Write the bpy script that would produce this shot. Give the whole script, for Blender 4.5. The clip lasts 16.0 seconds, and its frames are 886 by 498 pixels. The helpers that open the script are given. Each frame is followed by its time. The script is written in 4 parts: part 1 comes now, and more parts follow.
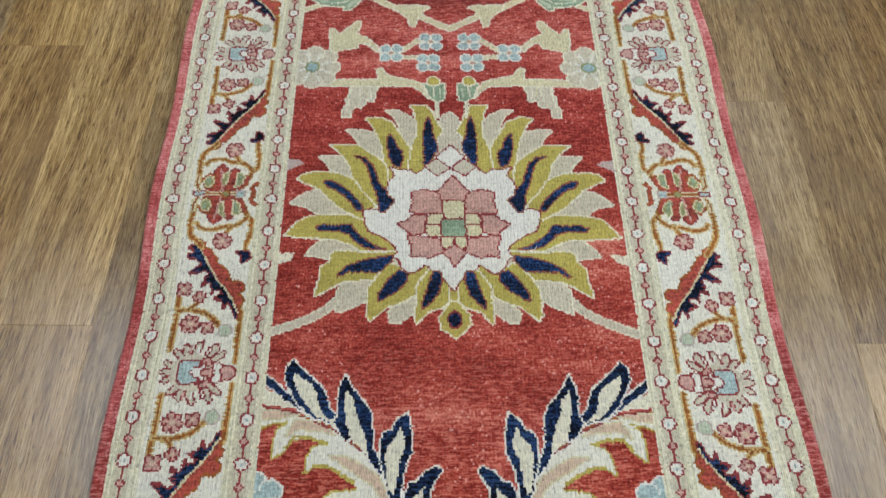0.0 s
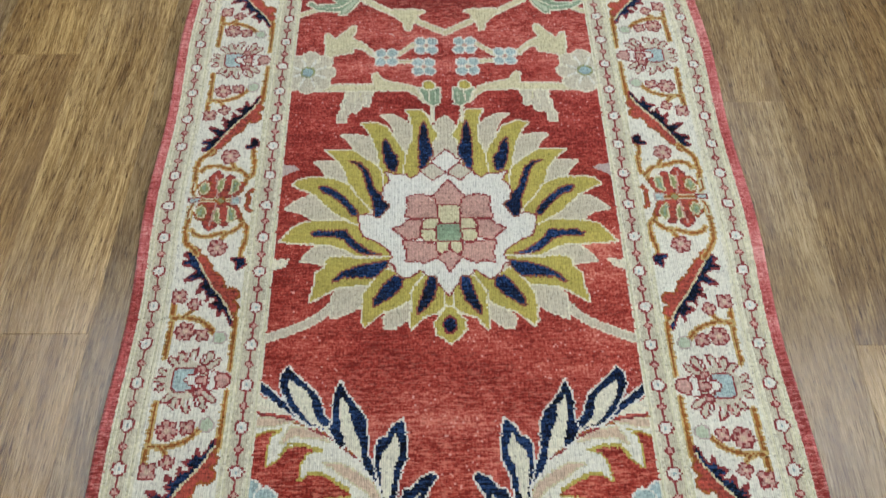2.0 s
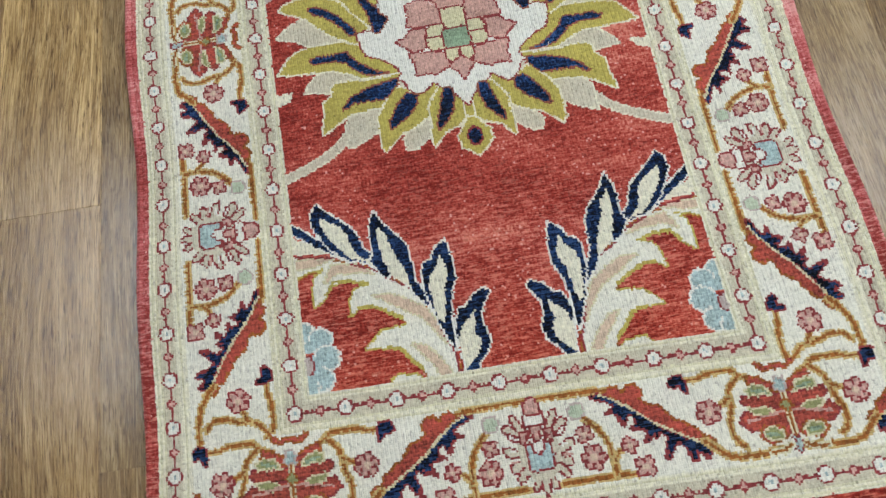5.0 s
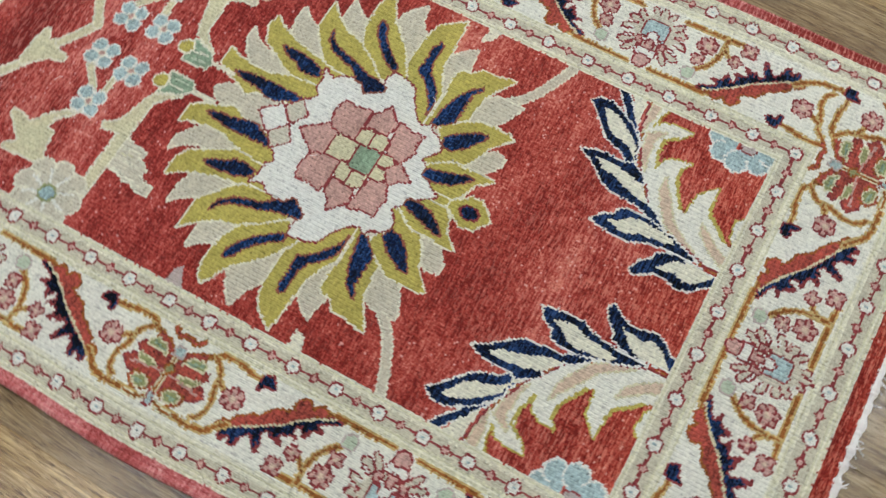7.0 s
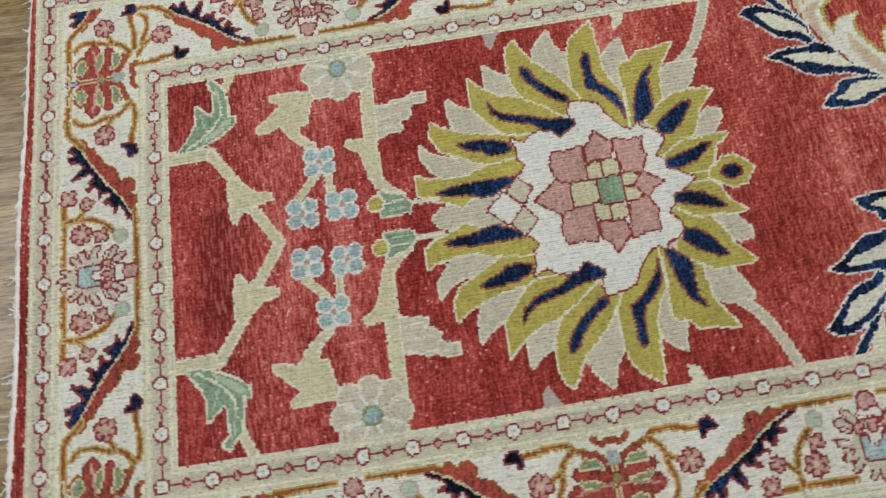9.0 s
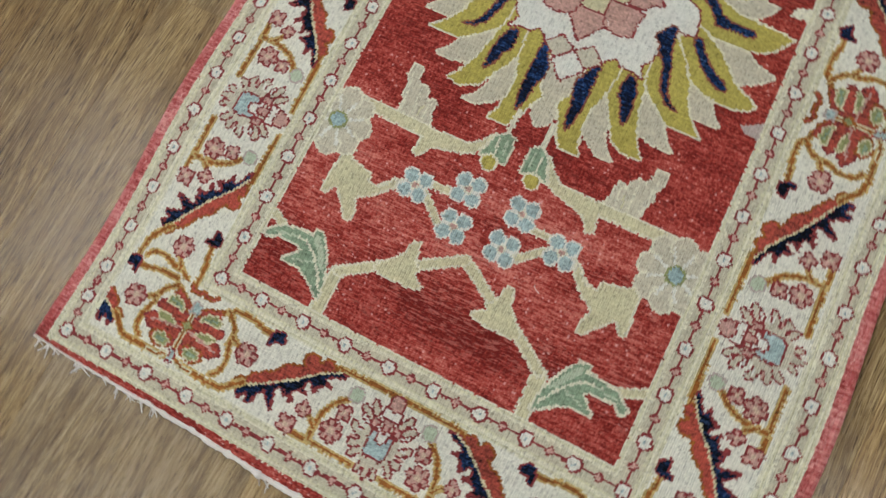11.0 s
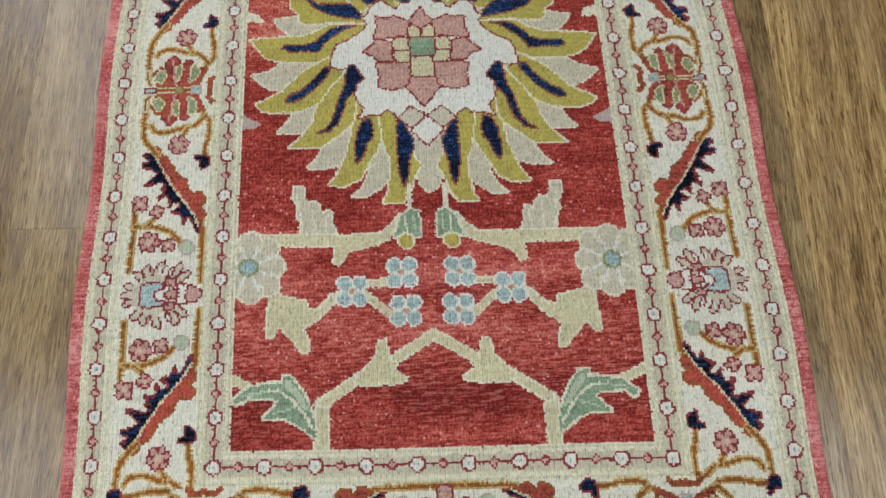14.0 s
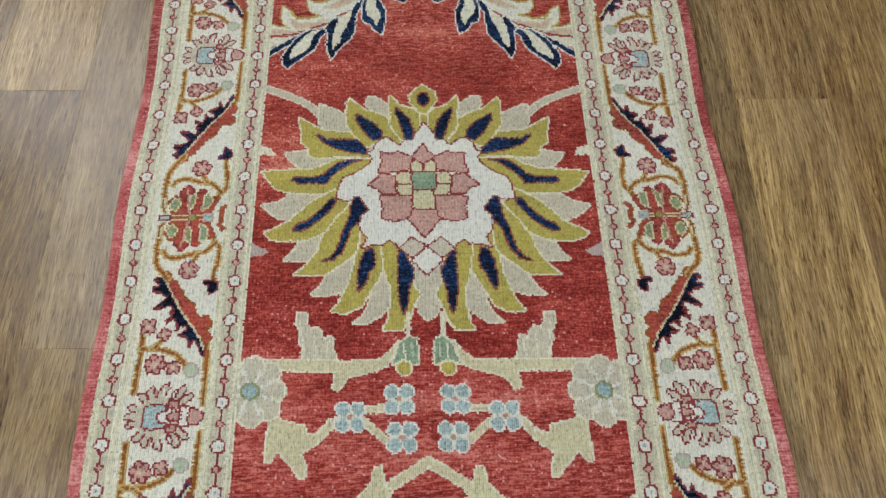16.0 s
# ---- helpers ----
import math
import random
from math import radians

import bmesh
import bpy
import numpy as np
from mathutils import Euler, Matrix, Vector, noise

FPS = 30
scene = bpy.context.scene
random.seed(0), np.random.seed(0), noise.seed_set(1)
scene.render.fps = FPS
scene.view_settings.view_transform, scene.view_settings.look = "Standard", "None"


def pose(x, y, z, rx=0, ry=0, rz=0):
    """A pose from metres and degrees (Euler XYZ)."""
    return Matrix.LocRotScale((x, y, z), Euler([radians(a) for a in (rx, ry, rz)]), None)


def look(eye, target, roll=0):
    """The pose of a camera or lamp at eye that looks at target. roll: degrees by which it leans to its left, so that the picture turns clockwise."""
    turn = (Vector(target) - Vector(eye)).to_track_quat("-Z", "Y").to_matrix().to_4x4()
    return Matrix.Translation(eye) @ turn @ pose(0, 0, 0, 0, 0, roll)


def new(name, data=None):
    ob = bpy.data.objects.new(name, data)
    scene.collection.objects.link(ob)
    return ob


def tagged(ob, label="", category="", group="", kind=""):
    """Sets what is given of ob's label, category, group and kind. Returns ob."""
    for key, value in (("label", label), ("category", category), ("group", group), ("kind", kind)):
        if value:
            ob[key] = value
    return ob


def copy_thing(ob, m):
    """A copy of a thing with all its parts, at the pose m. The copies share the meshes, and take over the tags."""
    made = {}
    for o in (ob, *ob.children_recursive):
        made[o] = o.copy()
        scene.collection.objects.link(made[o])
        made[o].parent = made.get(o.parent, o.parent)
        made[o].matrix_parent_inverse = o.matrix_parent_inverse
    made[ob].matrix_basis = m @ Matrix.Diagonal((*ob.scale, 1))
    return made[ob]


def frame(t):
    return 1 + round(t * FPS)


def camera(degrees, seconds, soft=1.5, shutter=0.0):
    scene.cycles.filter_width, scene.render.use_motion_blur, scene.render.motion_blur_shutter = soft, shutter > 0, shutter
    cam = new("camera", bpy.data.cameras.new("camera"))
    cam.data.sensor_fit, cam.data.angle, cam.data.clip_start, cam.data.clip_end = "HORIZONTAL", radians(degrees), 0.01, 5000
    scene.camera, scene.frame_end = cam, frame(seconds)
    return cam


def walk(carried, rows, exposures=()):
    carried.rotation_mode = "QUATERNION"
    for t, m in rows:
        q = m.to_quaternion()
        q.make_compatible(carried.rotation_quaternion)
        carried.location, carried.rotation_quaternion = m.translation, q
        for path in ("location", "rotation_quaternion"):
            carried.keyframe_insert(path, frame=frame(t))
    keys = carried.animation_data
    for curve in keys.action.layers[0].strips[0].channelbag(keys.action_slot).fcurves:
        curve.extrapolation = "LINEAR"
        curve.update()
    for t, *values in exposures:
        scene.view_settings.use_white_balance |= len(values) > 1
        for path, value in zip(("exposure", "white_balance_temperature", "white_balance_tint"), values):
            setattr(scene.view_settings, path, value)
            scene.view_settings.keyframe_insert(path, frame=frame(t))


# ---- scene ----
cam = camera(55.37, 16.0, soft=1.43, shutter=0.3)
PATH = [
    (0, (-0.0209, -0.7334, 1.0683), (-0.0158, -0.1854, 0.2319), -0.45),
    (0.5, (-0.0083, -0.7254, 1.0800), (-0.0091, -0.1420, 0.2678), -0.80),
    (1, (-0.0037, -0.7217, 1.0881), (-0.0070, -0.1250, 0.2857), -1.34),
    (1.5, (-0.0020, -0.7232, 1.0820), (-0.0059, -0.1405, 0.2693), -1.59),
    (2, (0.0003, -0.7281, 1.0652), (-0.0057, -0.1773, 0.2306), -1.99),
    (2.5, (-0.0009, -0.7328, 1.0497), (-0.0048, -0.2447, 0.1769), -2.03),
    (3, (-0.0023, -0.7444, 1.0304), (-0.0040, -0.3073, 0.1309), -1.74),
    (3.2, (-0.0042, -0.7345, 1.0333), (-0.0063, -0.3330, 0.1174), -2.05),
    (5.3, (-0.0843, -0.6836, 1.0133), (-0.0877, -0.3311, 0.0775), -14.76),
    (5.5, (-0.1144, -0.6596, 1.0244), (-0.0987, -0.3163, 0.0853), -14.92),
    (6, (-0.1975, -0.5446, 1.0506), (-0.1023, -0.2502, 0.0996), -11.85),
    (6.5, (-0.2821, -0.4250, 1.0511), (-0.0860, -0.2126, 0.0938), -3.90),
    (7, (-0.3533, -0.3235, 1.0382), (-0.0808, -0.1666, 0.0889), -1.66),
    (7.5, (-0.3881, -0.2035, 1.0413), (-0.0695, -0.0869, 0.1006), -3.39),
    (8, (-0.3961, -0.0788, 1.0446), (-0.0415, -0.0040, 0.1126), -7.01),
    (8.5, (-0.3960, 0.0758, 1.0450), (-0.0553, 0.1162, 0.1056), -9.64),
    (9, (-0.3828, 0.2275, 1.0390), (-0.0673, 0.2265, 0.0900), -9.18),
    (9.5, (-0.3407, 0.3597, 1.0499), (-0.0445, 0.3206, 0.0956), -10.14),
    (10, (-0.2993, 0.4892, 1.0412), (-0.0180, 0.3724, 0.0888), -9.39),
    (10.2, (-0.2758, 0.5278, 1.0368), (-0.0113, 0.3975, 0.0812), -11.58),
    (12.3, (-0.0139, 0.7328, 1.0326), (0.0423, 0.4969, 0.0625), -15.12),
    (12.5, (0.0022, 0.7368, 1.0315), (0.0377, 0.4891, 0.0633), -9.58),
    (13, (-0.0027, 0.7324, 1.0336), (0.0169, 0.4678, 0.0694), -6.88),
    (13.5, (-0.0005, 0.7196, 1.0446), (0.0016, 0.4087, 0.0941), -2.92),
    (14, (0.0019, 0.7210, 1.0604), (-0.0114, 0.3626, 0.1269), -0.71),
    (14.5, (0.0020, 0.7212, 1.0742), (-0.0302, 0.3283, 0.1552), 1.64),
    (15, (0.0017, 0.7285, 1.0880), (-0.0335, 0.2988, 0.1857), 2.34),
    (15.5, (0.0021, 0.7222, 1.0999), (-0.0249, 0.2654, 0.2108), 1.53),
    (16, (-0.0031, 0.7121, 1.1131), (-0.0195, 0.2386, 0.2324), 0.27),
]
walk(cam, [(t, look(eye, target, roll)) for t, eye, target, roll in PATH],
     exposures=[(0, -0.08, 6450, 10), (1.0, -0.03, 6470, 10), (2.5, -0.12, 6500, 10), (3.2, -0.14, 6500, 10), (5.3, 0.04, 6400, 10), (6.0, 0.05, 6370, 10), (6.7, -0.02, 6400, 10), (7.2, -0.03, 6490, 10), (8.0, -0.02, 6550, 10), (9.0, -0.22, 6650, 10),
                (9.5, -0.27, 6750, 10), (10.2, -0.31, 6850, 10), (12.5, -0.3, 6590, 10), (14.0, -0.23, 6590, 10), (16.0, -0.22, 6570, 10)])

# ---- world and light: a closed room under ceiling panels ----
world = bpy.data.worlds.new("world")
scene.world = world
world.use_nodes = True
world.node_tree.nodes["Background"].inputs[0].default_value = (0.75, 0.8, 0.9, 1)
world.node_tree.nodes["Background"].inputs[1].default_value = 0.2
PANEL_STRENGTH = 12.0
scene.view_settings.exposure = 0.0


# ---- materials ----
def linear(r, g, b):
    return tuple((c / 255 / 12.92) if c < 10 else ((c / 255 + 0.055) / 1.055) ** 2.4 for c in (r, g, b))


def material(name):
    m = bpy.data.materials.new(name)
    m.use_nodes = True
    return m, m.node_tree.nodes, m.node_tree.links, m.node_tree.nodes["Principled BSDF"]


def mapped(nodes, links, source, scale):
    mp = nodes.new("ShaderNodeMapping")
    mp.inputs["Scale"].default_value = scale
    links.new(source, mp.inputs["Vector"])
    return mp.outputs["Vector"]


def noise_at(nodes, links, vec, scale, detail=3.0, rough=0.6):
    n = nodes.new("ShaderNodeTexNoise")
    n.inputs["Scale"].default_value, n.inputs["Detail"].default_value, n.inputs["Roughness"].default_value = scale, detail, rough
    links.new(vec, n.inputs["Vector"])
    return n.outputs["Fac"]


def ramp(nodes, links, fac, stops):
    r = nodes.new("ShaderNodeValToRGB")
    while len(r.color_ramp.elements) < len(stops):
        r.color_ramp.elements.new(0.5)
    for e, (p, c) in zip(r.color_ramp.elements, stops):
        e.position, e.color = p, (*c, 1) if len(c) == 3 else c
    links.new(fac, r.inputs["Fac"])
    return r.outputs["Color"]


def mixed(nodes, links, kind, fac, a, b):
    m = nodes.new("ShaderNodeMix")
    m.data_type, m.blend_type = "RGBA", kind
    for sock, val in ((m.inputs["Factor"], fac), (m.inputs["A"], a), (m.inputs["B"], b)):
        if hasattr(val, "is_linked"):
            links.new(val, sock)
        else:
            sock.default_value = val
    return m.outputs["Result"]


def number(nodes, links, op, a, b):
    m = nodes.new("ShaderNodeMath")
    m.operation = op
    for sock, val in zip(m.inputs, (a, b)):
        if hasattr(val, "is_linked"):
            links.new(val, sock)
        else:
            sock.default_value = val
    return m.outputs[0]


def wool(name, rgb, streak=0.18, grain=0.16, speck=0.02):
    """Hand-knotted wool: dye that drifts from row to row, and knots that differ one by one."""
    m, nodes, links, bsdf = material(name)
    base = linear(*rgb)
    co = nodes.new("ShaderNodeTexCoord").outputs["Object"]
    bands = noise_at(nodes, links, mapped(nodes, links, co, (0.7, 13, 1)), 1.0, 3.0, 0.6)
    rows = noise_at(nodes, links, mapped(nodes, links, co, (34, 230, 1)), 1.0, 3.0, 0.65)
    fine = noise_at(nodes, links, mapped(nodes, links, co, (420, 190, 1)), 1.0, 2.0, 0.7)
    cloud = noise_at(nodes, links, co, 9.0, 3.0, 0.6)
    isl = nodes.new("ShaderNodeNewGeometry").outputs["Random Per Island"]
    f = 1.0
    for source, amount in ((bands, 3.6 * streak), (rows, 5.0 * streak), (cloud, 1.6 * streak), (fine, 2.0 * grain), (isl, 1.1 * grain)):
        f = number(nodes, links, "ADD", number(nodes, links, "MULTIPLY", number(nodes, links, "SUBTRACT", source, 0.5), amount), f)
    f = number(nodes, links, "SUBTRACT", f, number(nodes, links, "MULTIPLY", number(nodes, links, "LESS_THAN", isl, speck), 0.2))
    # shade in the gaps between knots, put into the colour as dark ticks
    cleft_shade = noise_at(nodes, links, mapped(nodes, links, co, (330, 75, 1)), 1.0, 2.0, 0.6)
    f = number(nodes, links, "MULTIPLY", f, ramp(nodes, links, cleft_shade, [(0.32, (0.7, 0.7, 0.7)), (0.43, (1, 1, 1))]))
    # shade of the grooves between knot columns, darkened into the wool colour
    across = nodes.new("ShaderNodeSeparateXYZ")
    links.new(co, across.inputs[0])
    groove_shade = number(nodes, links, "MAXIMUM", number(nodes, links, "SINE", number(nodes, links, "MULTIPLY", across.outputs["X"], 2 * math.pi / 0.00265), 0.0), 0.0)
    groove_shade = number(nodes, links, "MULTIPLY", number(nodes, links, "POWER", groove_shade, 3.0), ramp(nodes, links, noise_at(nodes, links, mapped(nodes, links, co, (150, 90, 1)), 1.0, 2.0, 0.7), [(0.42, (0, 0, 0)), (0.62, (1, 1, 1))]))
    f = number(nodes, links, "MULTIPLY", f, number(nodes, links, "SUBTRACT", 1.0, number(nodes, links, "MULTIPLY", groove_shade, 0.4)))
    scaled = nodes.new("ShaderNodeVectorMath")
    scaled.operation = "SCALE"
    scaled.inputs[0].default_value = base
    links.new(f, scaled.inputs["Scale"])
    finish(bsdf, links, scaled.outputs[0])
    return m


def finish(bsdf, links, colour, sheen=0.12):
    links.new(colour, bsdf.inputs["Base Color"])
    bsdf.inputs["Roughness"].default_value = 0.85
    bsdf.inputs["Specular IOR Level"].default_value = 0.15
    bsdf.inputs["Sheen Weight"].default_value = sheen
    bsdf.inputs["Sheen Roughness"].default_value = 0.5


# where one batch of dye gives way to the next along the rug, and how light it is
DYE_BATCHES = [(0.15, 0.5), (0.27, 0.58), (0.37, 0.5), (0.47, 0.45), (0.58, 0.3), (0.645, 0.3), (0.675, 0.58), (0.72, 0.78), (0.77, 0.68), (0.8, 0.32), (0.85, 0.32), (0.88, 0.5)]


RIM_BATCHES = [(0.0, 0.2), (0.2, 0.22), (0.33, 0.36), (0.42, 0.56), (0.6, 0.62), (0.8, 0.66), (0.9, 0.5), (1.0, 0.2)]
# how far the pile is worn to pale streaks along the rug
WEAR = [(0.14, 1.0), (0.26, 0.95), (0.33, 0.3), (0.5, 0.15), (0.66, 0.12), (0.71, 0.9), (0.78, 1.0), (0.84, 0.4), (0.9, 0.3)]


def madder(name, deep, middle, light, worn, fleck_colour=(232, 188, 176), pick=0.55, sheen=0.1, batches=DYE_BATCHES, share=0.42, lot_tint=(0.98, 0.94, 1.01), low_tint=(1.0, 0.86, 0.75)):
    """Red wool whose dye changes in bands, worn paler in short streaks along the knot rows."""
    m, nodes, links, bsdf = material(name)
    co = nodes.new("ShaderNodeTexCoord").outputs["Object"]
    bands = noise_at(nodes, links, mapped(nodes, links, co, (0.6, 11, 1)), 1.0, 4.0, 0.65)
    rows = noise_at(nodes, links, mapped(nodes, links, co, (26, 260, 1)), 1.0, 4.0, 0.7)
    dashes = noise_at(nodes, links, mapped(nodes, links, co, (70, 420, 1)), 1.0, 2.0, 0.7)
    tufts = noise_at(nodes, links, mapped(nodes, links, co, (400, 150, 1)), 1.0, 2.0, 0.7)
    cloud = noise_at(nodes, links, mapped(nodes, links, co, (6, 11, 1)), 1.0, 3.0, 0.6)
    isl = nodes.new("ShaderNodeNewGeometry").outputs["Random Per Island"]
    split = nodes.new("ShaderNodeSeparateXYZ")
    links.new(co, split.inputs[0])
    along = number(nodes, links, "ADD", number(nodes, links, "MULTIPLY", number(nodes, links, "ADD", split.outputs["Y"], 0.7), 1 / 1.5), number(nodes, links, "MULTIPLY", number(nodes, links, "SUBTRACT", cloud, 0.5), 0.06))
    batch = ramp(nodes, links, along, [(p, (g, g, g)) for p, g in batches])
    wear = ramp(nodes, links, along, [(p, (g, g, g)) for p, g in WEAR])
    f = 0.5
    for source, amount in ((batch, share), (bands, 1.0), (rows, 0.85), (cloud, 1.05), (tufts, 0.9), (isl, 0.34), (dashes, 0.9)):
        f = number(nodes, links, "ADD", number(nodes, links, "MULTIPLY", number(nodes, links, "SUBTRACT", source, 0.5), amount), f)
    col = ramp(nodes, links, f, [(0.22, linear(*deep)), (0.48, linear(*middle)), (0.68, linear(*light)), (0.9, linear(*worn))])
    worn_line = noise_at(nodes, links, mapped(nodes, links, co, (50, 240, 1)), 1.0, 3.0, 0.7)
    sunk = number(nodes, links, "MULTIPLY", ramp(nodes, links, worn_line, [(0.43, (1, 1, 1)), (0.48, (0, 0, 0))]), wear)
    col = mixed(nodes, links, "MIX", number(nodes, links, "MULTIPLY", sunk, 0.42), col, (*linear(*deep), 1))
    pale = number(nodes, links, "MULTIPLY", ramp(nodes, links, worn_line, [(0.535, (0, 0, 0)), (0.585, (1, 1, 1))]), wear)
    pale = number(nodes, links, "MAXIMUM", pale, number(nodes, links, "MULTIPLY", ramp(nodes, links, dashes, [(0.57, (0, 0, 0)), (0.64, (1, 1, 1))]), number(nodes, links, "ADD", number(nodes, links, "MULTIPLY", wear, 0.5), 0.12)))
    col = mixed(nodes, links, "MIX", number(nodes, links, "MULTIPLY", pale, 0.62), col, (*linear(*worn), 1))
    fleck = number(nodes, links, "MULTIPLY", number(nodes, links, "GREATER_THAN", isl, 0.982), number(nodes, links, "GREATER_THAN", number(nodes, links, "ADD", cloud, number(nodes, links, "MULTIPLY", batch, 0.2)), 0.58))
    col = mixed(nodes, links, "MIX", number(nodes, links, "MULTIPLY", fleck, pick), col, (*linear(*fleck_colour), 1))
    lot = ramp(nodes, links, along, [(0.15, low_tint), (0.25, (1, 1, 1)), (0.53, (1, 1, 1)), (0.585, lot_tint)])
    col = mixed(nodes, links, "MULTIPLY", 1.0, col, lot)
    finish(bsdf, links, col, sheen)
    return m


DYES = {
    "red": madder("wool_madder_red", (116, 32, 26), (163, 60, 49), (188, 89, 75), (214, 136, 118)),
    "rim": madder("wool_rim_red", (132, 46, 42), (180, 87, 84), (202, 118, 116), (222, 160, 152), batches=RIM_BATCHES, share=0.9, lot_tint=(1, 0.98, 0.98)),
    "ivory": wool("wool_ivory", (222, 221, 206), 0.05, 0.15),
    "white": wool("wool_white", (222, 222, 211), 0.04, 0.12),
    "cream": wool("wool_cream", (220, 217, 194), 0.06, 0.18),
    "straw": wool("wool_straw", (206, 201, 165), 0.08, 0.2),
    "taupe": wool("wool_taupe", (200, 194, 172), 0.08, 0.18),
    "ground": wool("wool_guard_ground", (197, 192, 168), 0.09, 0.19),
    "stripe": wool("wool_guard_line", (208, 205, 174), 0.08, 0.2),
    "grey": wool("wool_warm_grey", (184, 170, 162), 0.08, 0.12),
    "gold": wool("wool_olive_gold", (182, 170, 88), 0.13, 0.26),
}
DYES.update({
    "navy": madder("wool_navy", (3, 4, 9), (6, 11, 23), (16, 40, 80), (50, 78, 122), (66, 92, 132), 0.25, 0.03, lot_tint=(1, 1, 1), low_tint=(1, 1, 1)),
    "indigo": madder("wool_indigo", (4, 8, 20), (12, 28, 58), (24, 60, 110), (70, 102, 146), (84, 112, 150), 0.3, 0.04, lot_tint=(1, 1, 1), low_tint=(1, 1, 1)),
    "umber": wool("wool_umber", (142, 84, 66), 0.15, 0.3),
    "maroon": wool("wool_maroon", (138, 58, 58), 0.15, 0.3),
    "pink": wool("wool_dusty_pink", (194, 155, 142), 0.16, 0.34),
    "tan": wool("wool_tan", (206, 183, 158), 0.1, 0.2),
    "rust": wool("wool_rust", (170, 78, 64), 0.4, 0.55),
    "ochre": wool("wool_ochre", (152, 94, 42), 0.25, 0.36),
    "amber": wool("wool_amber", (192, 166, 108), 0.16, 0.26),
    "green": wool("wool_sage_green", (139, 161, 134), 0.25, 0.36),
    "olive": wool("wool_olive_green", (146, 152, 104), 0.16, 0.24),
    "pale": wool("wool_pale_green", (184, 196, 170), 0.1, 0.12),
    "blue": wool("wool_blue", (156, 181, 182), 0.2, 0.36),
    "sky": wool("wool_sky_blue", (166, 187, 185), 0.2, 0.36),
})
DYE_NAMES = list(DYES)


def oak(name):
    """Printed oak vinyl with embossed grain; each board takes its own stretch of it."""
    m, nodes, links, bsdf = material(name)
    info = nodes.new("ShaderNodeObjectInfo")
    co = nodes.new("ShaderNodeTexCoord").outputs["Object"]
    shift = nodes.new("ShaderNodeVectorMath")
    shift.operation = "MULTIPLY_ADD"
    links.new(info.outputs["Random"], shift.inputs[0])
    shift.inputs[1].default_value = (37.0, 91.0, 13.0)
    links.new(co, shift.inputs[2])
    v = shift.outputs[0]
    bend = noise_at(nodes, links, mapped(nodes, links, v, (3.5, 0.9, 1)), 1.0, 2.0)
    warp = nodes.new("ShaderNodeVectorMath")
    warp.operation = "MULTIPLY_ADD"
    links.new(bend, warp.inputs[0])
    warp.inputs[1].default_value = (0.085, 0.0, 0.0)
    links.new(v, warp.inputs[2])
    w = warp.outputs[0]
    broad = noise_at(nodes, links, mapped(nodes, links, w, (13, 0.9, 1)), 1.0, 2.0, 0.5)
    rings = number(nodes, links, "PINGPONG", number(nodes, links, "MULTIPLY", broad, 9.0), 0.5)
    streak = noise_at(nodes, links, mapped(nodes, links, w, (480, 17, 1)), 1.0, 3.0, 0.8)
    vein = noise_at(nodes, links, mapped(nodes, links, w, (90, 3, 1)), 1.0, 3.0, 0.6)
    tick = nodes.new("ShaderNodeVectorMath")
    tick.operation = "MULTIPLY_ADD"
    links.new(w, tick.inputs[0])
    tick.inputs[1].default_value = (1.0, 1.0, 1.0)
    links.new(number(nodes, links, "MULTIPLY", noise_at(nodes, links, mapped(nodes, links, v, (60, 30, 1)), 1.0, 1.0), 0.004), tick.inputs[2])
    pore = noise_at(nodes, links, mapped(nodes, links, tick.outputs[0], (520, 32, 1)), 1.0, 2.0, 0.7)
    patch = noise_at(nodes, links, mapped(nodes, links, v, (7, 4, 1)), 1.0, 3.0, 0.6)
    tone = 0.035
    for source, amount in ((broad, 0.2), (rings, 0.16), (streak, 0.58), (vein, 0.12)):
        tone = number(nodes, links, "ADD", number(nodes, links, "MULTIPLY", source, amount), tone)
    col = ramp(nodes, links, tone, [(0.37, linear(82, 62, 39)), (0.46, linear(117, 94, 62)), (0.54, linear(143, 119, 82)), (0.66, linear(190, 166, 122))])
    col = mixed(nodes, links, "MULTIPLY", 0.9, col, ramp(nodes, links, pore, [(0.34, (0.2, 0.15, 0.11)), (0.47, (1, 1, 1))]))
    silk = noise_at(nodes, links, mapped(nodes, links, w, (480, 25, 1)), 1.0, 2.0, 0.7)
    col = mixed(nodes, links, "MIX", number(nodes, links, "MULTIPLY", ramp(nodes, links, silk, [(0.54, (0, 0, 0)), (0.66, (1, 1, 1))]), 0.34), col, (*linear(190, 170, 134), 1))
    ray = noise_at(nodes, links, mapped(nodes, links, w, (30, 190, 1)), 1.0, 3.0, 0.6)
    col = mixed(nodes, links, "MIX", number(nodes, links, "MULTIPLY", ramp(nodes, links, ray, [(0.58, (0, 0, 0)), (0.7, (1, 1, 1))]), 0.05), col, (*linear(205, 182, 140), 1))
    col = mixed(nodes, links, "MIX", number(nodes, links, "MULTIPLY", ramp(nodes, links, patch, [(0.45, (0, 0, 0)), (0.65, (1, 1, 1))]), 0.35), col, (*linear(134, 116, 94), 1))
    col = mixed(nodes, links, "MULTIPLY", 1.0, col, info.outputs["Color"])
    links.new(col, bsdf.inputs["Base Color"])
    bsdf.inputs["Specular IOR Level"].default_value = 0.5
    links.new(number(nodes, links, "ADD", number(nodes, links, "MULTIPLY", pore, -0.12), 0.29), bsdf.inputs["Roughness"])
    bump = nodes.new("ShaderNodeBump")
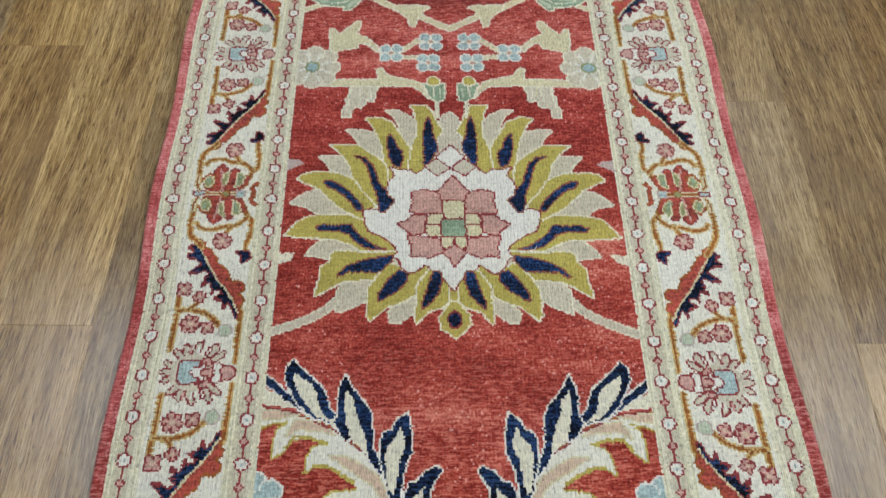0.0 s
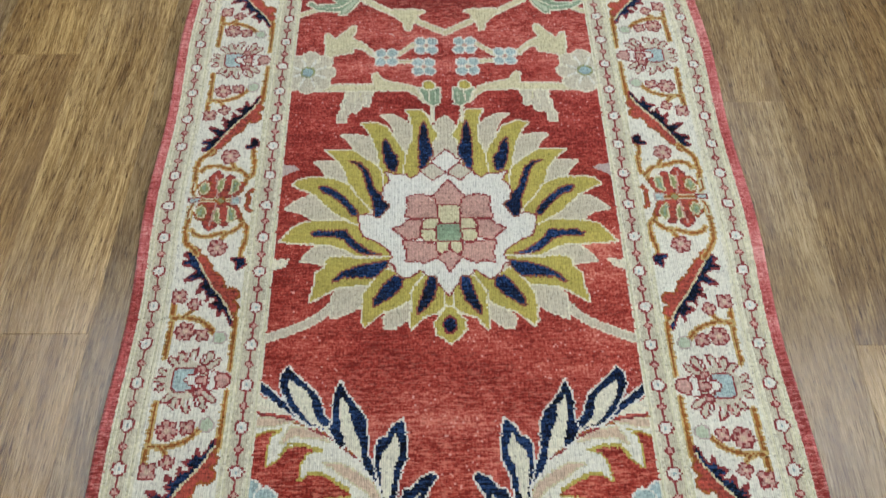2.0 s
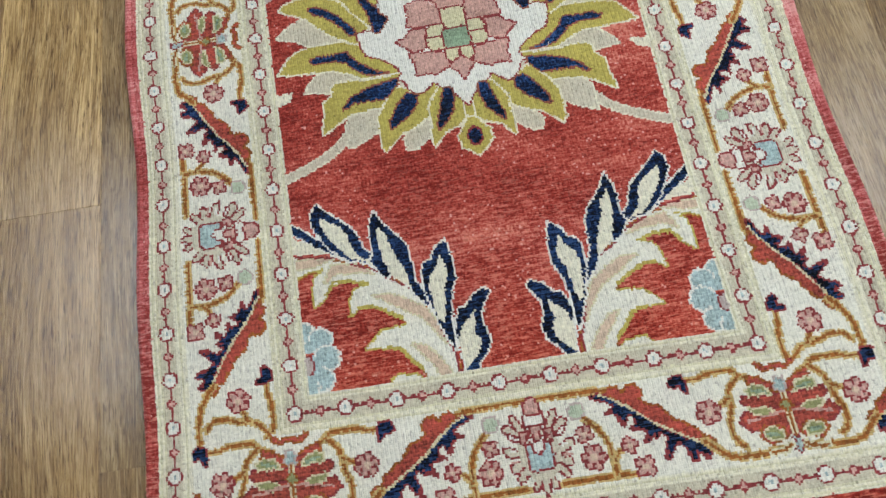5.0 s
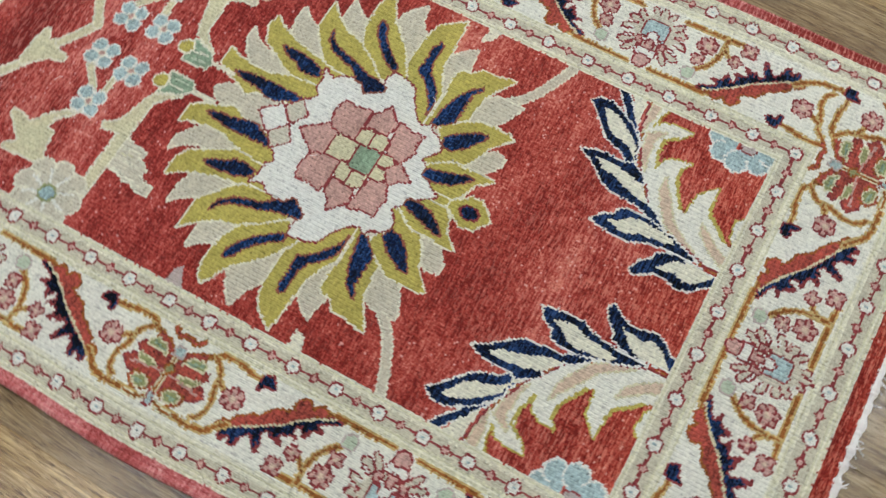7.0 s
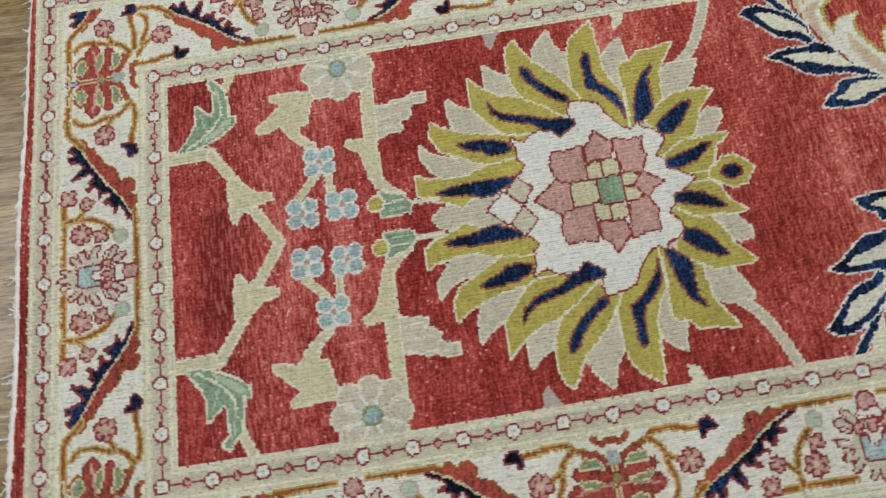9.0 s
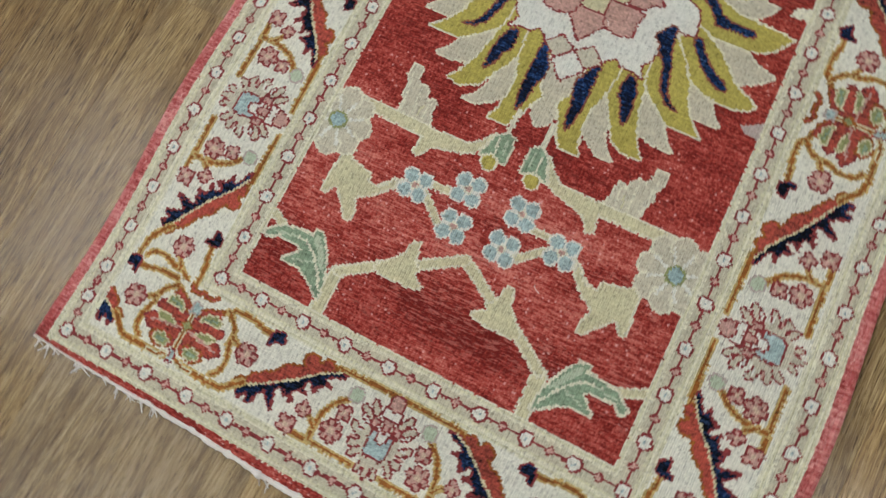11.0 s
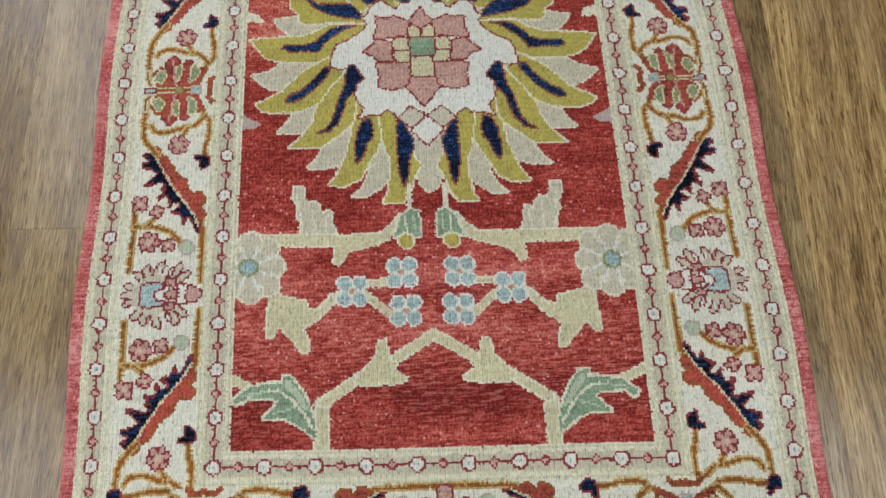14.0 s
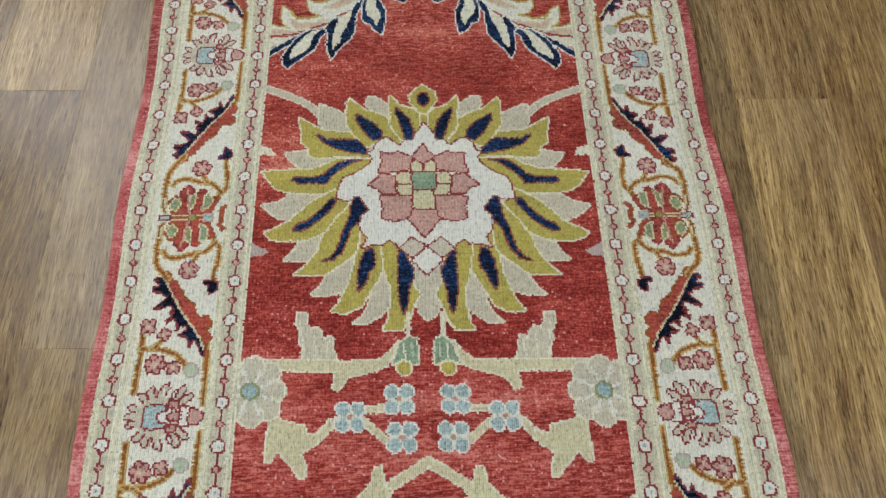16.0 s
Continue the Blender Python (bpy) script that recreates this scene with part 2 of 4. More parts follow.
    bump.inputs["Strength"].default_value, bump.inputs["Distance"].default_value = 0.4, 0.0006
    links.new(number(nodes, links, "ADD", pore, streak), bump.inputs["Height"])
    links.new(bump.outputs[0], bsdf.inputs["Normal"])
    return m


def plain(name, rgb, rough=0.8, bump_scale=180.0, bump_height=0.0004):
    m, nodes, links, bsdf = material(name)
    co = nodes.new("ShaderNodeTexCoord").outputs["Object"]
    n = noise_at(nodes, links, co, bump_scale, 3.0)
    big = noise_at(nodes, links, co, bump_scale / 40, 2.0)
    base = linear(*rgb)
    col = ramp(nodes, links, number(nodes, links, "ADD", number(nodes, links, "MULTIPLY", n, 0.5), number(nodes, links, "MULTIPLY", big, 0.5)),
               [(0.3, tuple(c * 0.9 for c in base)), (0.7, tuple(min(1, c * 1.06) for c in base))])
    links.new(col, bsdf.inputs["Base Color"])
    bsdf.inputs["Roughness"].default_value = rough
    b = nodes.new("ShaderNodeBump")
    b.inputs["Strength"].default_value, b.inputs["Distance"].default_value = 0.4, bump_height
    links.new(n, b.inputs["Height"])
    links.new(b.outputs[0], bsdf.inputs["Normal"])
    return m


OAK = oak("oak_vinyl")
WALL_PAINT = plain("wall_paint", (226, 222, 214))
CEILING_PAINT = plain("ceiling_paint", (236, 235, 230))
COTTON = plain("cotton_fringe", (236, 232, 224), 0.9, 900.0, 0.0006)
BACKING = plain("rug_foundation", (150, 66, 58), 0.9, 500.0)
METAL = plain("painted_metal", (230, 230, 230), 0.5)
SUBFLOOR = plain("subfloor", (70, 58, 44), 0.9)
LAMP = material("lamp_diffuser")[0]
lamp_shader = LAMP.node_tree.nodes["Principled BSDF"]
lamp_shader.inputs["Emission Color"].default_value = (0.89, 0.965, 1.07, 1)
lamp_shader.inputs["Emission Strength"].default_value = PANEL_STRENGTH


# ---- mesh helpers ----
def mesh_object(name, bm, mat, parent=None, label=""):
    me = bpy.data.meshes.new(name)
    bm.to_mesh(me)
    bm.free()
    if mat:
        me.materials.append(mat)
    ob = new(name, me)
    ob.parent = parent
    return tagged(ob, label)


def box(x0, x1, y0, y1, z0, z1, bevel=0.0):
    bm = bmesh.new()
    bmesh.ops.create_cube(bm, size=1, matrix=Matrix.Translation(((x0 + x1) / 2, (y0 + y1) / 2, (z0 + z1) / 2)) @ Matrix.Diagonal((x1 - x0, y1 - y0, z1 - z0, 1)))
    if bevel:
        bmesh.ops.bevel(bm, geom=bm.edges[:], offset=bevel, segments=2, affect="EDGES")
    return bm


# ---- the room: walls, ceiling, panels ----
ROOM_X, ROOM_Y, ROOM_H = 2.9, 3.3, 2.6
for name, x0, x1, y0, y1 in (("wall_east", ROOM_X, ROOM_X + 0.12, -ROOM_Y - 0.12, ROOM_Y + 0.12), ("wall_west", -ROOM_X - 0.12, -ROOM_X, -ROOM_Y - 0.12, ROOM_Y + 0.12),
                             ("wall_north", -ROOM_X, ROOM_X, ROOM_Y, ROOM_Y + 0.12), ("wall_south", -ROOM_X, ROOM_X, -ROOM_Y - 0.12, -ROOM_Y)):
    tagged(mesh_object(name, box(x0, x1, y0, y1, -0.02, ROOM_H), WALL_PAINT), "plain off-white painted wall of the room", "wall", kind="structure")
tagged(mesh_object("ceiling", box(-ROOM_X - 0.12, ROOM_X + 0.12, -ROOM_Y - 0.12, ROOM_Y + 0.12, ROOM_H, ROOM_H + 0.1), CEILING_PAINT), "plain white painted ceiling of the room", "ceiling", kind="structure")


def ceiling_light():
    top = tagged(new("ceiling_light"), "flat white ceiling light panel with metal frame; the fourth is an added fill", "ceiling light", "ceiling lights")
    bm = bmesh.new()
    for x0, x1, y0, y1 in ((-0.3, 0.3, 0.58, 0.6), (-0.3, 0.3, -0.6, -0.58), (-0.3, -0.28, -0.58, 0.58), (0.28, 0.3, -0.58, 0.58)):
        bmesh.ops.create_cube(bm, size=1, matrix=Matrix.Translation(((x0 + x1) / 2, (y0 + y1) / 2, -0.015)) @ Matrix.Diagonal((x1 - x0, y1 - y0, 0.03, 1)))
    mesh_object("frame", bm, METAL, top)
    mesh_object("diffuser", box(-0.28, 0.28, -0.58, 0.58, -0.022, -0.01), LAMP, top, "glowing white diffuser")
    return top


lamp_thing = ceiling_light()
# the fourth panel is unseen, added only to brighten the rug's south-east
LAMP_AND_FILL_PLACES = [(-1.36, 0.75), (1.72, 0.5), (0.9, 2.0), (1.15, -1.2), (1.9, -2.4)]
lamp_thing.matrix_basis = pose(*LAMP_AND_FILL_PLACES[0], ROOM_H)
for x, y in LAMP_AND_FILL_PLACES[1:]:
    copy_thing(lamp_thing, pose(x, y, ROOM_H))

# ---- the rug, knot by knot ----
# Its own plan is in centimetres: u across, v along (towards the flower sprays).
KNOT_U, KNOT_V = 0.265, 0.255
SKEW = 0.0262
PILE = 0.012
U_EDGE = 45.9
V_LOW, V_HIGH = -69.6, 78.1
NU, NV = int(2 * U_EDGE / KNOT_U), int((V_HIGH - V_LOW) / KNOT_V)
gu = (np.arange(NU) + 0.5 - NU / 2) * KNOT_U
gv = V_LOW + (np.arange(NV) + 0.5) * KNOT_V
rng = np.random.default_rng(7)
GU = np.broadcast_to(gu, (NV, NU)) + rng.normal(0, 0.04, (NV, 1))
GV = np.broadcast_to(gv[:, None], (NV, NU)) + rng.normal(0, 0.04, (1, NU))
dye = np.zeros((NV, NU), np.int16)
owner = np.zeros((NV, NU), np.int32)
PARTS = [("pile_field", -1, "madder red wool field with faded streaks")]
clip = [-1e9, 1e9, -1e9, 1e9]


def new_part(name, parent=-1, label=""):
    PARTS.append((name, parent, label))
    return len(PARTS) - 1


def window(u0, u1, v0, v1):
    u0, u1, v0, v1 = max(u0, clip[0]), min(u1, clip[1]), max(v0, clip[2]), min(v1, clip[3])
    i0, i1 = np.searchsorted(gu, (u0 - 0.3, u1 + 0.3))
    j0, j1 = np.searchsorted(gv, (v0 - 0.3, v1 + 0.3))
    return slice(j0, j1), slice(i0, i1)


def put(win, mask, colour, part):
    U, V = GU[win], GV[win]
    mask = mask & (U >= clip[0]) & (U <= clip[1]) & (V >= clip[2]) & (V <= clip[3])
    dye[win][mask] = DYE_NAMES.index(colour)
    owner[win][mask] = part


def to_lines(win, pts, closed):
    """Distance of each knot in win from the polyline pts."""
    U, V = GU[win], GV[win]
    best = np.full(U.shape, 1e9)
    n = len(pts)
    for k in range(n if closed else n - 1):
        (x0, y0), (x1, y1) = pts[k], pts[(k + 1) % n]
        dx, dy = x1 - x0, y1 - y0
        t = np.clip(((U - x0) * dx + (V - y0) * dy) / (dx * dx + dy * dy + 1e-12), 0, 1)
        best = np.minimum(best, np.hypot(U - x0 - t * dx, V - y0 - t * dy))
    return best


def within(win, pts):
    U, V = GU[win], GV[win]
    odd = np.zeros(U.shape, bool)
    n = len(pts)
    for k in range(n):
        (x0, y0), (x1, y1) = pts[k], pts[(k + 1) % n]
        if y0 != y1:
            odd ^= ((y0 > V) != (y1 > V)) & (U < (x1 - x0) * (V - y0) / (y1 - y0) + x0)
    return odd


def shape(pts, colour, part, edge=None, wide=0.32):
    wide = max(wide, 0.25)
    us, vs = [p[0] for p in pts], [p[1] for p in pts]
    win = window(min(us) - 1, max(us) + 1, min(vs) - 1, max(vs) + 1)
    if GU[win].size == 0:
        return
    inside = within(win, pts)
    if edge:
        put(win, (~inside) & (to_lines(win, pts, True) < wide), edge, part)
    put(win, inside, colour, part)


def stroke(pts, wide, colour, part, edge=None, rim=0.3):
    wide, rim = max(wide, 0.29), max(rim, 0.24)
    us, vs = [p[0] for p in pts], [p[1] for p in pts]
    r = wide / 2 + rim
    win = window(min(us) - r, max(us) + r, min(vs) - r, max(vs) + r)
    if GU[win].size == 0:
        return
    d = to_lines(win, pts, False)
    if edge:
        put(win, d < r, edge, part)
    put(win, d < wide / 2, colour, part)


def disc(c, r, colour, part, edge=None, rim=0.3, squash=1.0):
    rim = max(rim, 0.25)
    win = window(c[0] - r - 1, c[0] + r + 1, c[1] - r - 1, c[1] + r + 1)
    if GU[win].size == 0:
        return
    d = np.hypot(GU[win] - c[0], (GV[win] - c[1]) / squash)
    if edge:
        put(win, d < r + rim, edge, part)
    put(win, d < r, colour, part)


def band(u0, u1, v0, v1, colour, part):
    win = window(u0, u1, v0, v1)
    U, V = GU[win], GV[win]
    put(win, (U >= u0) & (U <= u1) & (V >= v0) & (V <= v1), colour, part)


def curve(pts, n=8):
    """A smooth line through the points."""
    q = [pts[0]] + list(pts) + [pts[-1]]
    out = []
    for k in range(1, len(q) - 2):
        p0, p1, p2, p3 = (np.array(p, float) for p in q[k - 1:k + 3])
        for i in range(n):
            t = i / n
            out.append(tuple(0.5 * (2 * p1 + (p2 - p0) * t + (2 * p0 - 5 * p1 + 4 * p2 - p3) * t * t + (3 * p1 - p0 - 3 * p2 + p3) * t ** 3)))
    return out + [tuple(pts[-1])]


def leaf(base, tip, half, bend=0.0, peak=0.45, foot=0.25, n=14, sharp=0.8):
    """A leaf outline round a bent midrib; foot: how wide it is at the base, as a part of half."""
    b, t = np.array(base, float), np.array(tip, float)
    axis = t - b
    side = np.array((-axis[1], axis[0])) / (np.hypot(*axis) + 1e-9)
    mid = (b + t) / 2 + side * bend * 2
    left, right = [], []
    for i in range(n + 1):
        s = i / n
        p = (1 - s) ** 2 * b + 2 * s * (1 - s) * mid + s * s * t
        d = 2 * (1 - s) * (mid - b) + 2 * s * (t - mid)
        nrm = np.array((-d[1], d[0])) / (np.hypot(*d) + 1e-9)
        w = foot + (1 - foot) * math.sin(math.pi / 2 * s / peak) if s < peak else (1 - (s - peak) / (1 - peak)) ** sharp * (1 + 0.25 * math.sin(math.pi * (s - peak) / (1 - peak)))
        left.append(tuple(p + nrm * w * half))
        right.append(tuple(p - nrm * w * half))
    return left + right[::-1]


def flip(pts, m):
    return [(m * x, y) for x, y in pts]


# -- frame of the design: nested bands --
FIELD = (-26.05, 26.05, -47.4, 57.7)
INNER = (-30.2, 30.2, -51.8, 61.9)
BORDER = (-40.9, 40.9, -62.9, 72.4)
OUTER = (-45.0, 45.0, -67.5, 76.6)


def ring(outer, inner, colour, part):
    band(outer[0], outer[1], outer[2], inner[2], colour, part)
    band(outer[0], outer[1], inner[3], outer[3], colour, part)
    band(outer[0], inner[0], inner[2], inner[3], colour, part)
    band(inner[1], outer[1], inner[2], inner[3], colour, part)


def grown(r, d):
    return (r[0] - d, r[1] + d, r[2] - d, r[3] + d)


P_RIM = new_part("rim", -1, "plain faded red outer rim")
ring(grown(OUTER, 9), OUTER, "rim", P_RIM)
for v0, v1 in ((OUTER[3], OUTER[3] + 9), (OUTER[2] - 9, OUTER[2])):
    band(-60, 60, v0, v1, "red", P_RIM)
P_BORDER = new_part("main_border", -1, "ivory main border ground")
ring(BORDER, INNER, "ivory", P_BORDER)
for P_NAME, big, small in (("outer_guard_stripe", OUTER, BORDER), ("inner_guard_stripe", INNER, FIELD)):
    p = new_part(P_NAME, -1, "cream and taupe guard stripe with a chain of rosettes")
    out_cream, in_cream = (0.95, 1.15) if big is OUTER else (1.15, 0.85)
    ring(big, small, "cream", p)
    ring(grown(big, -0.1), grown(big, -0.4), "stripe", p)
    ring(grown(big, -out_cream), grown(small, in_cream), "ground", p)
    ring(grown(big, -out_cream + 0.3), grown(big, -out_cream), "stripe", p)
    ring(grown(small, in_cream * 0.6), grown(small, in_cream * 0.6 - 0.3), "stripe", p)
    if big is OUTER:
        P_OUTER = p
    else:
        P_INNER = p


def rosette(c, part):
    r = new_part("rosette", part, "small white rosette outlined in maroon")
    disc(c, 0.76, "white", r, "maroon", 0.27)
    stroke([(c[0], c[1] - 0.1), (c[0], c[1] + 0.1)], 0.28, "sky", r)


def bead(c, part, along):
    r = new_part("bead", part, "small pink lozenge")
    for da, db in ((0.6, 0.0), (0.0, 0.55)):
        du, dv = (da, db) if along else (db, da)
        stroke([(c[0] - du, c[1] - dv), (c[0] + du, c[1] + dv)], 0.26, "maroon", r)
    shape([(c[0] - 0.42, c[1]), (c[0], c[1] + 0.42), (c[0] + 0.42, c[1]), (c[0], c[1] - 0.42)], "pink", r, "maroon", 0.2)


def chain(rect, stops_u, stops_v, part):
    """Rosettes joined by a line, with a bead half way, round the rectangle."""
    u0, u1, v0, v1 = rect
    stroke([(u0, v0), (u1, v0), (u1, v1), (u0, v1), (u0, v0)], 0.34, "maroon", part)
    for a, b in zip(stops_u[:-1], stops_u[1:]):
        for v in (v0, v1):
            bead(((a + b) / 2, v), part, True)
    for a, b in zip(stops_v[:-1], stops_v[1:]):
        for u in (u0, u1):
            bead((u, (a + b) / 2), part, False)
    for u in stops_u:
        for v in (v0, v1):
            rosette((u, v), part)
    for v in stops_v[1:-1]:
        for u in (u0, u1):
            rosette((u, v), part)


chain((-28.0, 28.0, -49.5, 59.6), list(np.linspace(-28.0, 28.0, 10)), list(np.linspace(-49.5, 59.6, 19)), P_INNER)
chain((-43.1, 43.1, -65.3, 74.5), list(np.linspace(-43.1, 43.1, 15)), [-65.3, -60.2, -54.8] + [-49.0 + 6.0 * k for k in range(20)] + [69.5, 74.5], P_OUTER)


# -- main border: blue palmettes, saw-edged leaves, rust palmettes --
def blossom(c, r, part, petals=5, turn=0.3):
    for k in range(petals):
        a = turn + 2 * math.pi * k / petals
        disc((c[0] + 0.66 * r * math.cos(a), c[1] + 0.66 * r * math.sin(a)), 0.34 * r, "pink", part, "maroon", 0.24)
    disc(c, 0.58 * r, "pink", part)
    for k in range(petals):
        a = turn + 2 * math.pi * (k + 0.5) / petals
        stroke([(c[0] + q * r * math.cos(a), c[1] + q * r * math.sin(a)) for q in (0.55, 0.8)], 0.27, "maroon", part)
    disc(c, 0.3 * r, "tan", part)


def blue_palmette(M, spread=1.0):
    p = new_part("blue_palmette", P_BORDER, "taupe palmette with a pale blue heart")
    T = lambda pts: [M(a * spread, b) for a, b in pts]
    for m in (-1, 1):
        for base, tip, half, bend in (((1.5, 4.4), (3.4, 1.8), 0.44, -0.2), ((2.0, 4.9), (4.7, 3.0), 0.5, -0.4), ((2.1, 5.8), (5.0, 5.0), 0.48, 0.35), ((2.0, 6.6), (4.5, 7.1), 0.5, 0.3),
                                      ((1.6, 7.4), (3.5, 8.7), 0.46, -0.25), ((0.7, 8.1), (1.7, 9.7), 0.4, 0.15)):
            shape(T([(m * a, b) for a, b in leaf(base, tip, 0.78 * half, bend, 0.75, 0.6, 8, 0.5)]), "taupe", p, "maroon", 0.25)
    shape(T([(-0.6, 8.0), (0.6, 8.0), (0.45, 9.4), (0, 10.4), (-0.45, 9.4)]), "taupe", p, "maroon", 0.25)
    shape(T([(-2.4, 3.9), (-3.1, 5.5), (-2.8, 7.3), (-1.6, 8.6), (0, 8.9), (1.6, 8.6), (2.8, 7.3), (3.1, 5.5), (2.4, 3.9), (1.2, 3.4), (-1.2, 3.4)]), "taupe", p)
    for m in (-1, 1):
        stroke(T([(m * 3.9, 3.9), (m * 3.0, 4.3)]), 0.3, "white", p, "maroon", 0.24)
        stroke(T([(m * 4.2, 5.5), (m * 3.4, 5.5)]), 0.3, "white", p)
        stroke(T([(m * 3.2, 7.6), (m * 2.6, 7.2)]), 0.29, "maroon", p)
        stroke(T([(m * 4.3, 6.5), (m * 3.4, 6.5)]), 0.29, "pink", p)
        shape(T([(m * a, b) for a, b in ((1.3, 3.6), (2.3, 3.7), (2.2, 4.7), (1.5, 4.4))]), "pink", p, "maroon", 0.22)
    shape(T([(-1.6, 5.0), (1.7, 5.0), (1.8, 7.2), (1.4, 7.7), (-1.3, 7.7), (-1.7, 7.2)]), "sky", p, "maroon", 0.27)
    shape(T([(-1.5, 4.2), (-0.6, 5.0), (-0.7, 5.6), (0, 6.0), (0.7, 5.6), (0.6, 5.0), (1.5, 4.2), (0.5, 4.5), (-0.5, 4.5)]), "white", p, "maroon", 0.22)
    shape(T([(-0.65, 3.3), (0.65, 3.3), (0.2, 4.6), (-0.2, 4.6)]), "pink", p, "maroon", 0.25)
    shape(T([(-1.3, 1.9), (-1.5, 3.1), (-0.5, 2.9), (0.5, 2.9), (1.5, 3.1), (1.3, 1.9)]), "white", p, "maroon", 0.26)
    shape(T([(-1.1, 1.7), (-1.0, 0.8), (-0.4, 0.2), (0.4, 0.2), (1.0, 0.8), (1.1, 1.7), (0.5, 1.9), (-0.5, 1.9)]), "pink", p, "maroon", 0.25)


def rust_palmette(M):
    p = new_part("rust_palmette", P_BORDER, "rust and sage green palmette")
    T = lambda pts: [M(a, b) for a, b in pts]
    shape(T([(-1.0, 2.9), (-1.5, 4.2), (-1.4, 5.6), (-1.6, 6.8), (-0.8, 7.9), (0.8, 7.9), (1.6, 6.8), (1.4, 5.6), (1.5, 4.2), (1.0, 2.9)]), "rust", p)
    for m in (-1, 1):
        H = lambda *pts, m=m: T([(m * a, b) for a, b in pts])
        shape(H((0.5, 3.2), (0.9, 2.4), (2.2, 1.7), (3.4, 1.3), (3.5, 2.1), (2.2, 2.7)), "rust", p, "ochre", 0.22)
        shape(H((0.3, 3.7), (2.2, 3.7), (3.4, 3.4), (4.7, 3.4), (4.9, 4.0), (4.0, 4.6), (2.4, 4.8), (0.4, 4.8)), "rust", p, "maroon", 0.15)
        shape(H((0.3, 5.5), (2.4, 5.7), (4.9, 5.1), (5.7, 6.0), (4.6, 6.9), (2.6, 6.9), (0.4, 6.8)), "rust", p, "maroon", 0.15)
        shape(H((1.2, 7.0), (3.3, 6.8), (3.9, 7.6), (2.8, 8.5), (1.0, 8.0)), "rust", p, "ochre", 0.25)
        for outline in (((1.3, 3.5), (2.0, 2.6), (3.1, 2.3), (4.0, 2.7), (3.9, 3.3), (2.2, 3.3)), ((1.7, 5.2), (2.6, 4.8), (4.3, 4.7), (3.8, 5.3), (2.3, 5.6)), ((1.3, 7.5), (2.2, 6.9), (3.2, 7.2), (3.3, 7.7), (2.4, 8.2), (1.6, 8.1))):
            shape(H(*outline), "olive", p, "straw", 0.25)
        stroke(H((1.8, 3.2), (3.4, 2.8)), 0.4, "green", p)
        stroke(H((2.0, 7.6), (2.9, 7.6)), 0.5, "green", p)
        stroke(H((0.3, 5.3), (4.9, 6.0)), 0.3, "pink", p)
        stroke(curve(H((0.9, 8.9), (2.0, 9.4), (3.2, 9.4))), 0.35, "ochre", p, "straw", 0.24)
    stroke(T([(0, 3.2), (0, 8.0)]), 0.4, "ochre", p, "straw", 0.2)
    shape(T([(-0.6, 4.8), (0, 4.2), (0.6, 4.8), (0, 5.4)]), "olive", p, "ochre", 0.24)
    shape(T([(-0.5, 1.9), (0.5, 1.9), (0.55, 3.1), (-0.55, 3.1)]), "sky", p, "grey", 0.25)
    shape(T([(-0.26, 8.1), (0.26, 8.1), (0.28, 9.5), (-0.28, 9.5)]), "sky", p, "maroon", 0.2)
    stroke(curve(T([(-2.0, 0.2), (-1.3, 0.7), (0.0, 0.55), (1.3, 0.7), (2.0, 0.2)])), 0.35, "rust", p, "ochre", 0.24)


SAW_LEAF = [(7.1, 1), (8.3, 1), (9.7, 1.8), (10.9, 2.7), (11.8, 3.2), (13.2, 4.5), (14.5, 5.4), (16.6, 6.7), (17.8, 7.2), (19.1, 7.7), (19, 8.7), (18.6, 9.1), (18.2, 8.4), (17.7, 8.1), (17.4, 9.1), (16.9, 9), (16.6, 7.7), (15.9, 6.8), (15.2, 7.5), (14.3, 8.5), (14.1, 8.4), (14.4, 7.3), (14.9, 6.4), (14.2, 5.6), (13.5, 6.3), (12.9, 5.9), (12.5, 6.5), (12.1, 6.5), (12.9, 5.4), (11.9, 5), (10.9, 5), (11.7, 4.6), (11.5, 3.6), (10.9, 3.4), (10.2, 4.5), (9.9, 4), (10, 3.5), (9.1, 3), (8.5, 3), (9.5, 2.5), (9.6, 2.3), (8.7, 1.7), (7.8, 1.4)]
SAW_BACK = [(8.9, 0.9), (9.7, 0.3), (10.4, 0.5), (10.8, 1.2), (11.2, 1), (11.5, 0.5), (12.3, 0.5), (12.9, 1), (12.9, 1.7), (12.5, 2), (13.2, 2.6), (14.7, 3.1), (15.5, 4.2), (16.1, 4.8), (16.8, 5), (17.4, 5.5), (18.3, 6), (18.5, 6.8), (19.4, 6.9), (19.9, 7.5), (19.6, 8), (19.1, 7.6), (17.8, 7), (15.3, 5.6), (13.2, 4.3), (11.8, 3.1), (10.1, 1.7)]
# the far end of each tooth, where a maroon thread runs out into the ivory
SAW_TIPS = (((8.5, 3.0), (9.3, 2.7)), ((10.2, 4.6), (10.0, 3.7)), ((10.8, 5.0), (11.8, 4.9)), ((12.1, 6.6), (12.6, 6.0)), ((13.4, 6.4), (13.5, 5.8)), ((14.1, 8.6), (14.5, 7.6)), ((16.9, 9.1), (16.8, 8.2)), ((18.6, 9.2), (18.5, 8.6)))


